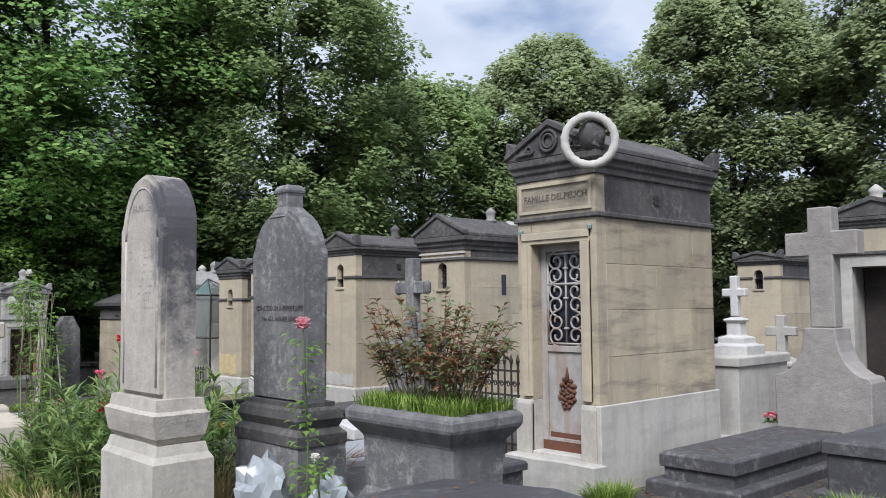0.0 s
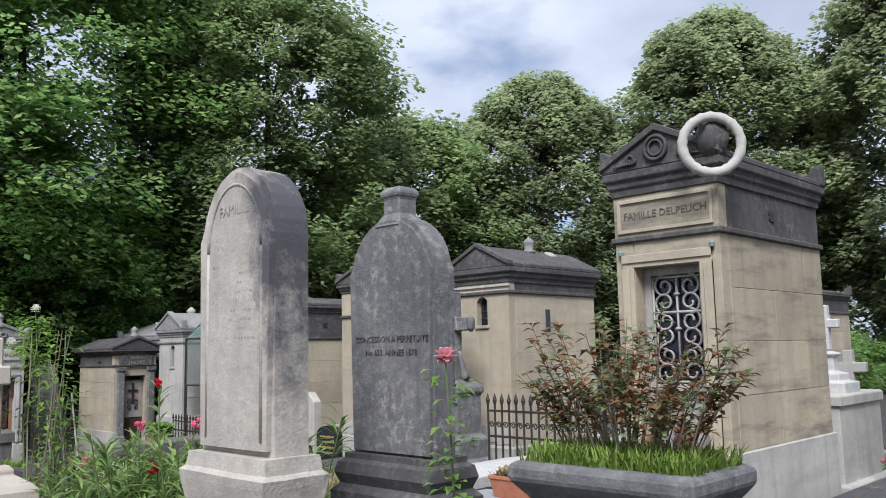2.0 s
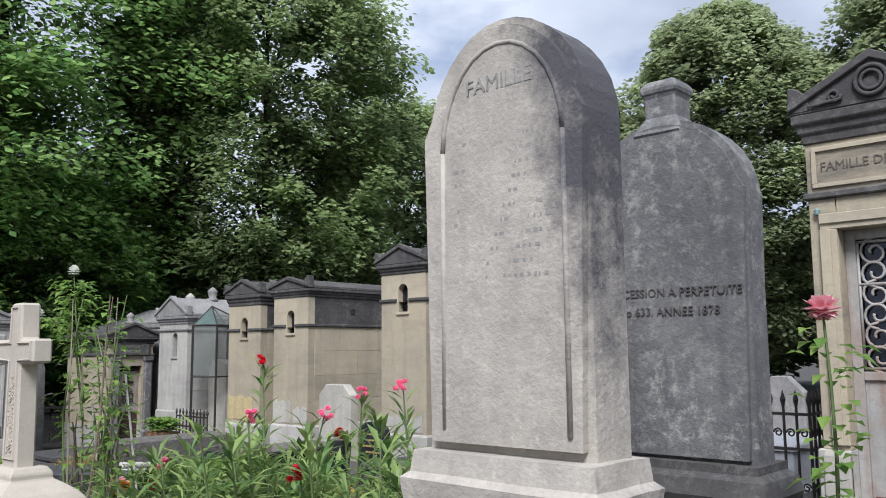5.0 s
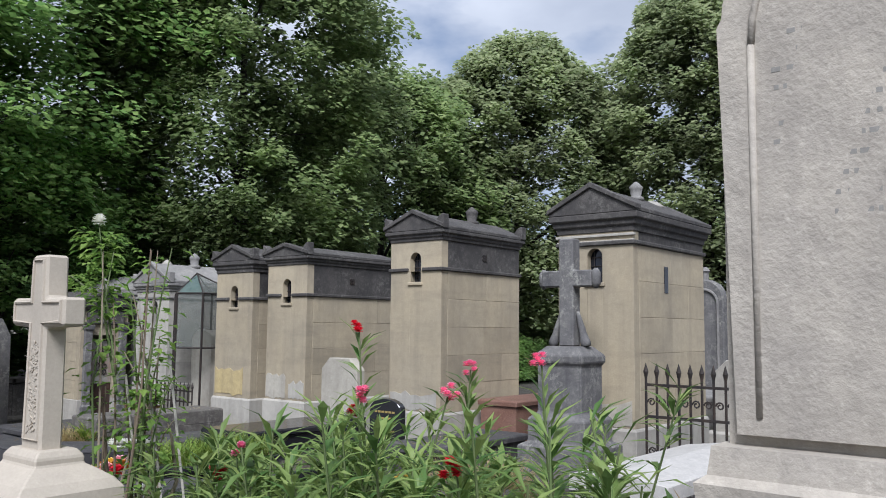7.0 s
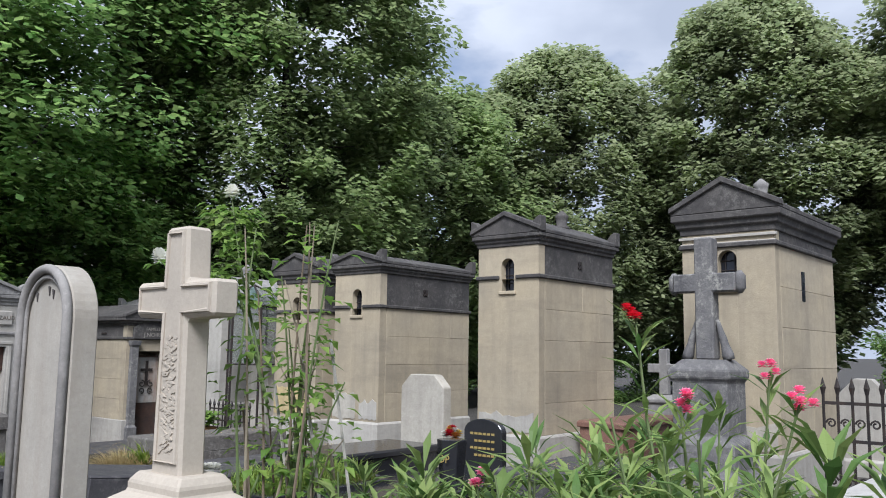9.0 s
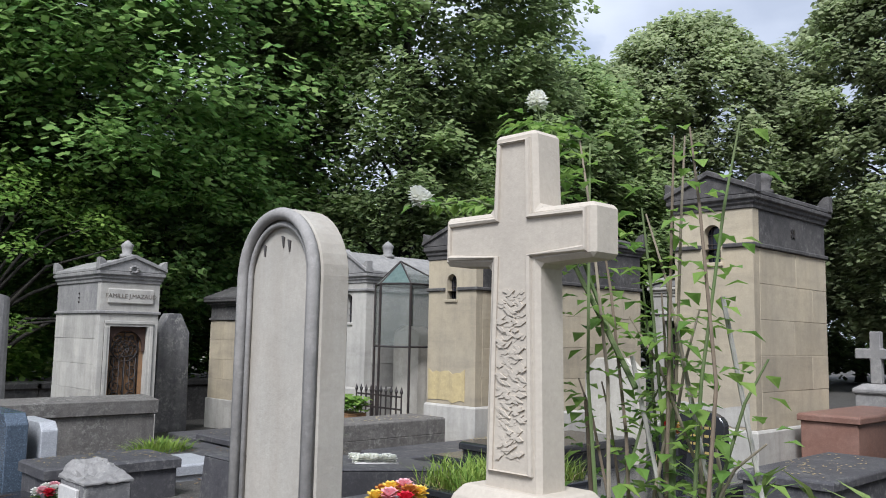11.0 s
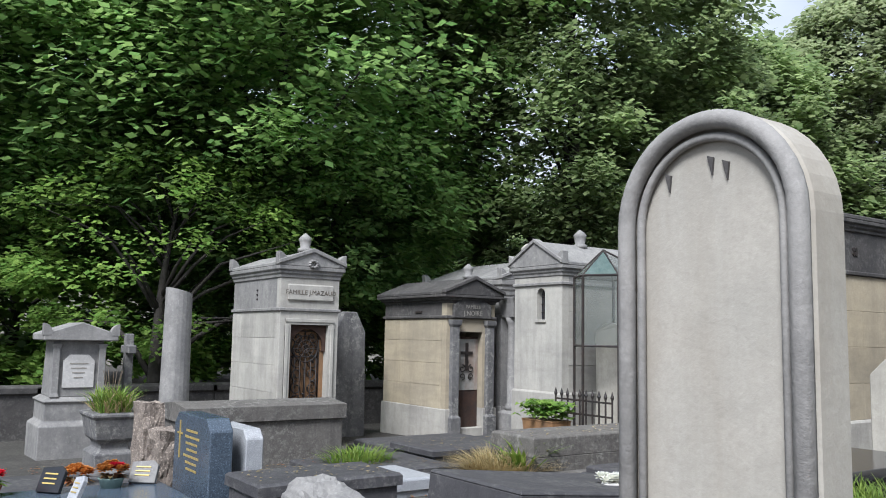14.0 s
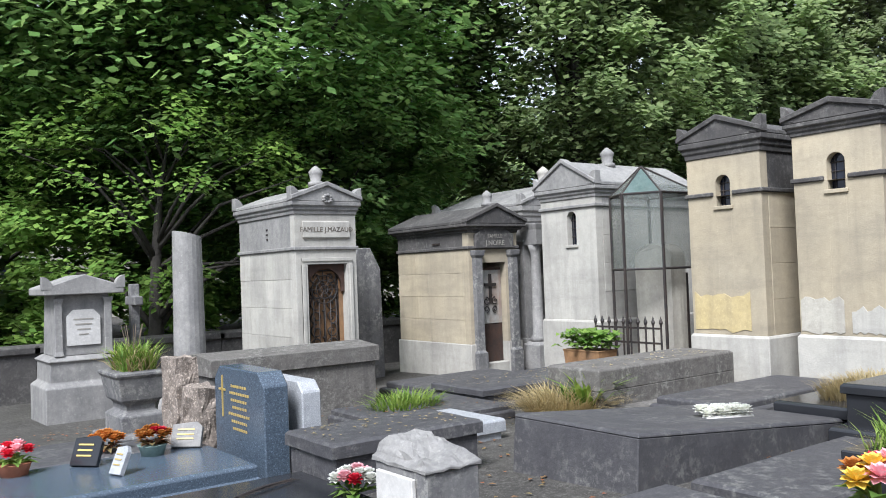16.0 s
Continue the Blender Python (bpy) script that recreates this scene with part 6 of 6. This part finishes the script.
tree(8.6, 28.5, 20, 6.6, 2.6, LEAF_DARK, "large dense lime tree with deep green crown", 160000, .23, .33, 1, clumps=620, clump=(.15, .27), flat=.45, core=.2)
tree(15.8, 25.6, 17.0, 4.6, 2.2, LEAF_MID, "tall lime tree with hanging green crown", 130000, .20, .3, 2, clumps=700, clump=(.11, .22), flat=.7)
tree(2.6, 32.0, 19, 6.8, 3.2, LEAF_DARK, "large dark tree with thick trunk", 130000, .25, .42, 3, clumps=520, clump=(.15, .28), flat=.45, core=.2)
tree(29.8, 24.7, 15.0, 5.0, 1.6, LEAF_PALE, "silvery green lime tree", 100000, .25, .25, 4, clumps=700, clump=(.10, .19), flat=.85, core=.5)
tree(24.0, 27.3, 12.6, 5.2, 1.4, LEAF_MID, "green lime tree among others", 90000, .25, .25, 5, clumps=600, clump=(.10, .20), flat=.8, core=.45)
tree(34.1, 17.9, 17.0, 5.1, 1.6, LEAF_PALE, "broad round-topped green tree", 130000, .26, .3, 6, clumps=800, clump=(.09, .18), flat=.85, core=.5)
tree(36.0, 9.6, 18.0, 5.3, 1.6, LEAF_PALE, "broad round-topped green tree", 115000, .26, .3, 7, clumps=760, clump=(.09, .18), flat=.85, core=.5)
tree(37.5, 1.5, 17.0, 4.9, 2.0, LEAF_MID, "broad round-topped green tree", 50000, .3, .3, 9, clumps=400, clump=(.11, .2), flat=.8, core=.4)
tree(5.0, 25.8, 5.6, 2.9, 1.6, LEAF_BRIGHT, "small open tree with bent dark limbs and bright leaves", 9000, .14, .17, 8, .12, 110, 26)
tree(8.9, 26.0, 7.4, 2.9, 2.4, LEAF_DARK, "young lime tree with fresh hanging leaves", 20000, .18, .12, 10, .03, 160, 18)
for k, (x, y, h, r, m) in enumerate(((-6, 40, 13, 6, LEAF_DARK), (5, 44, 11, 7, LEAF_BRIGHT), (15, 42, 10, 7, LEAF_DARK), (27, 40, 9, 7, LEAF_MID), (38, 34, 9, 6.5, LEAF_PALE), (46, 24, 9, 7, LEAF_MID), (47, 9, 9, 7, LEAF_MID))):
    tree(x, y, h, r, .8, m, "distant tree in full green leaf", 24000, .45, .25, 20 + k, clumps=160, limbs=8, clump=(.17, .3))

# ---- low wall and hedge beyond the graves ----
bm = B()
for k in range(10):
    moulded(bm, -6 + 3 * k + .004, -3 + 3 * k - .004, 24.9, 25.2, [(0, -1.2), (0, -.1), (.05, -.08), (.05, .02), (0, .05)])
tagged(part("boundary_wall", bm, SOOT, None, "", .01), "low dark stone boundary wall", "wall", "", "structure")


def hedge(x0, x1, y, h, mat, label, seed, n=16000, size=.14):
    t = thing("hedge", pose(x0, y, ground_z(y)), label, "hedge", "hedges behind the graves")
    rng = random.Random(seed)
    vs, fs = [], []
    for k in range(70):
        leaf_cloud(vs, fs, (rng.uniform(0, x1 - x0), rng.uniform(-.5, .5), rng.uniform(.1, h)), rng.uniform(.4, .8), n // 70, size, rng)
    me = bpy.data.meshes.new("leaves")
    me.from_pydata(vs, [], fs)
    me.materials.append(mat)
    ob = new("leaves", me)
    ob.parent = t
    tagged(ob, "", "", "", "stuff")


hedge(-7, 3, 29, 2.8, LEAF_BRIGHT, "bright green shrubs beyond the wall", 81, 22000, .18)
hedge(3, 14, 27.5, 3.2, LEAF_BRIGHT, "bright green shrubs beyond the wall", 82, 26000, .18)
hedge(13, 24, 25, 1.8, LEAF_DARK, "dark shrubs below the trees", 83)
hedge(23, 34, 22.5, 2.0, LEAF_DARK, "dark shrubs below the trees", 84)
hedge(29, 36, 12.0, 2.2, LEAF_DARK, "dark shrubs below the trees", 85)


def far_house():
    t = thing("apartment_building", pose(20, 62, -1), "distant pale apartment building seen between the trees", "building")
    bm = B()
    box(bm, -16, 16, 0, 10, 0, 14)
    part("wall", bm, BUFF, t)
    bm = B()
    prism(bm, [(-16.3, 14), (16.3, 14), (15, 17), (-15, 17)], -.3, 10.3)
    part("roof", bm, ZINC, t)
    for r in range(4):
        for k in range(12):
            bm = B()
            box(bm, -14.6 + 2.6 * k, -13.5 + 2.6 * k, -.06, .04, 1.2 + 3.2 * r, 3.2 + 3.2 * r)
            part("window", bm, GLASS, t)


far_house()
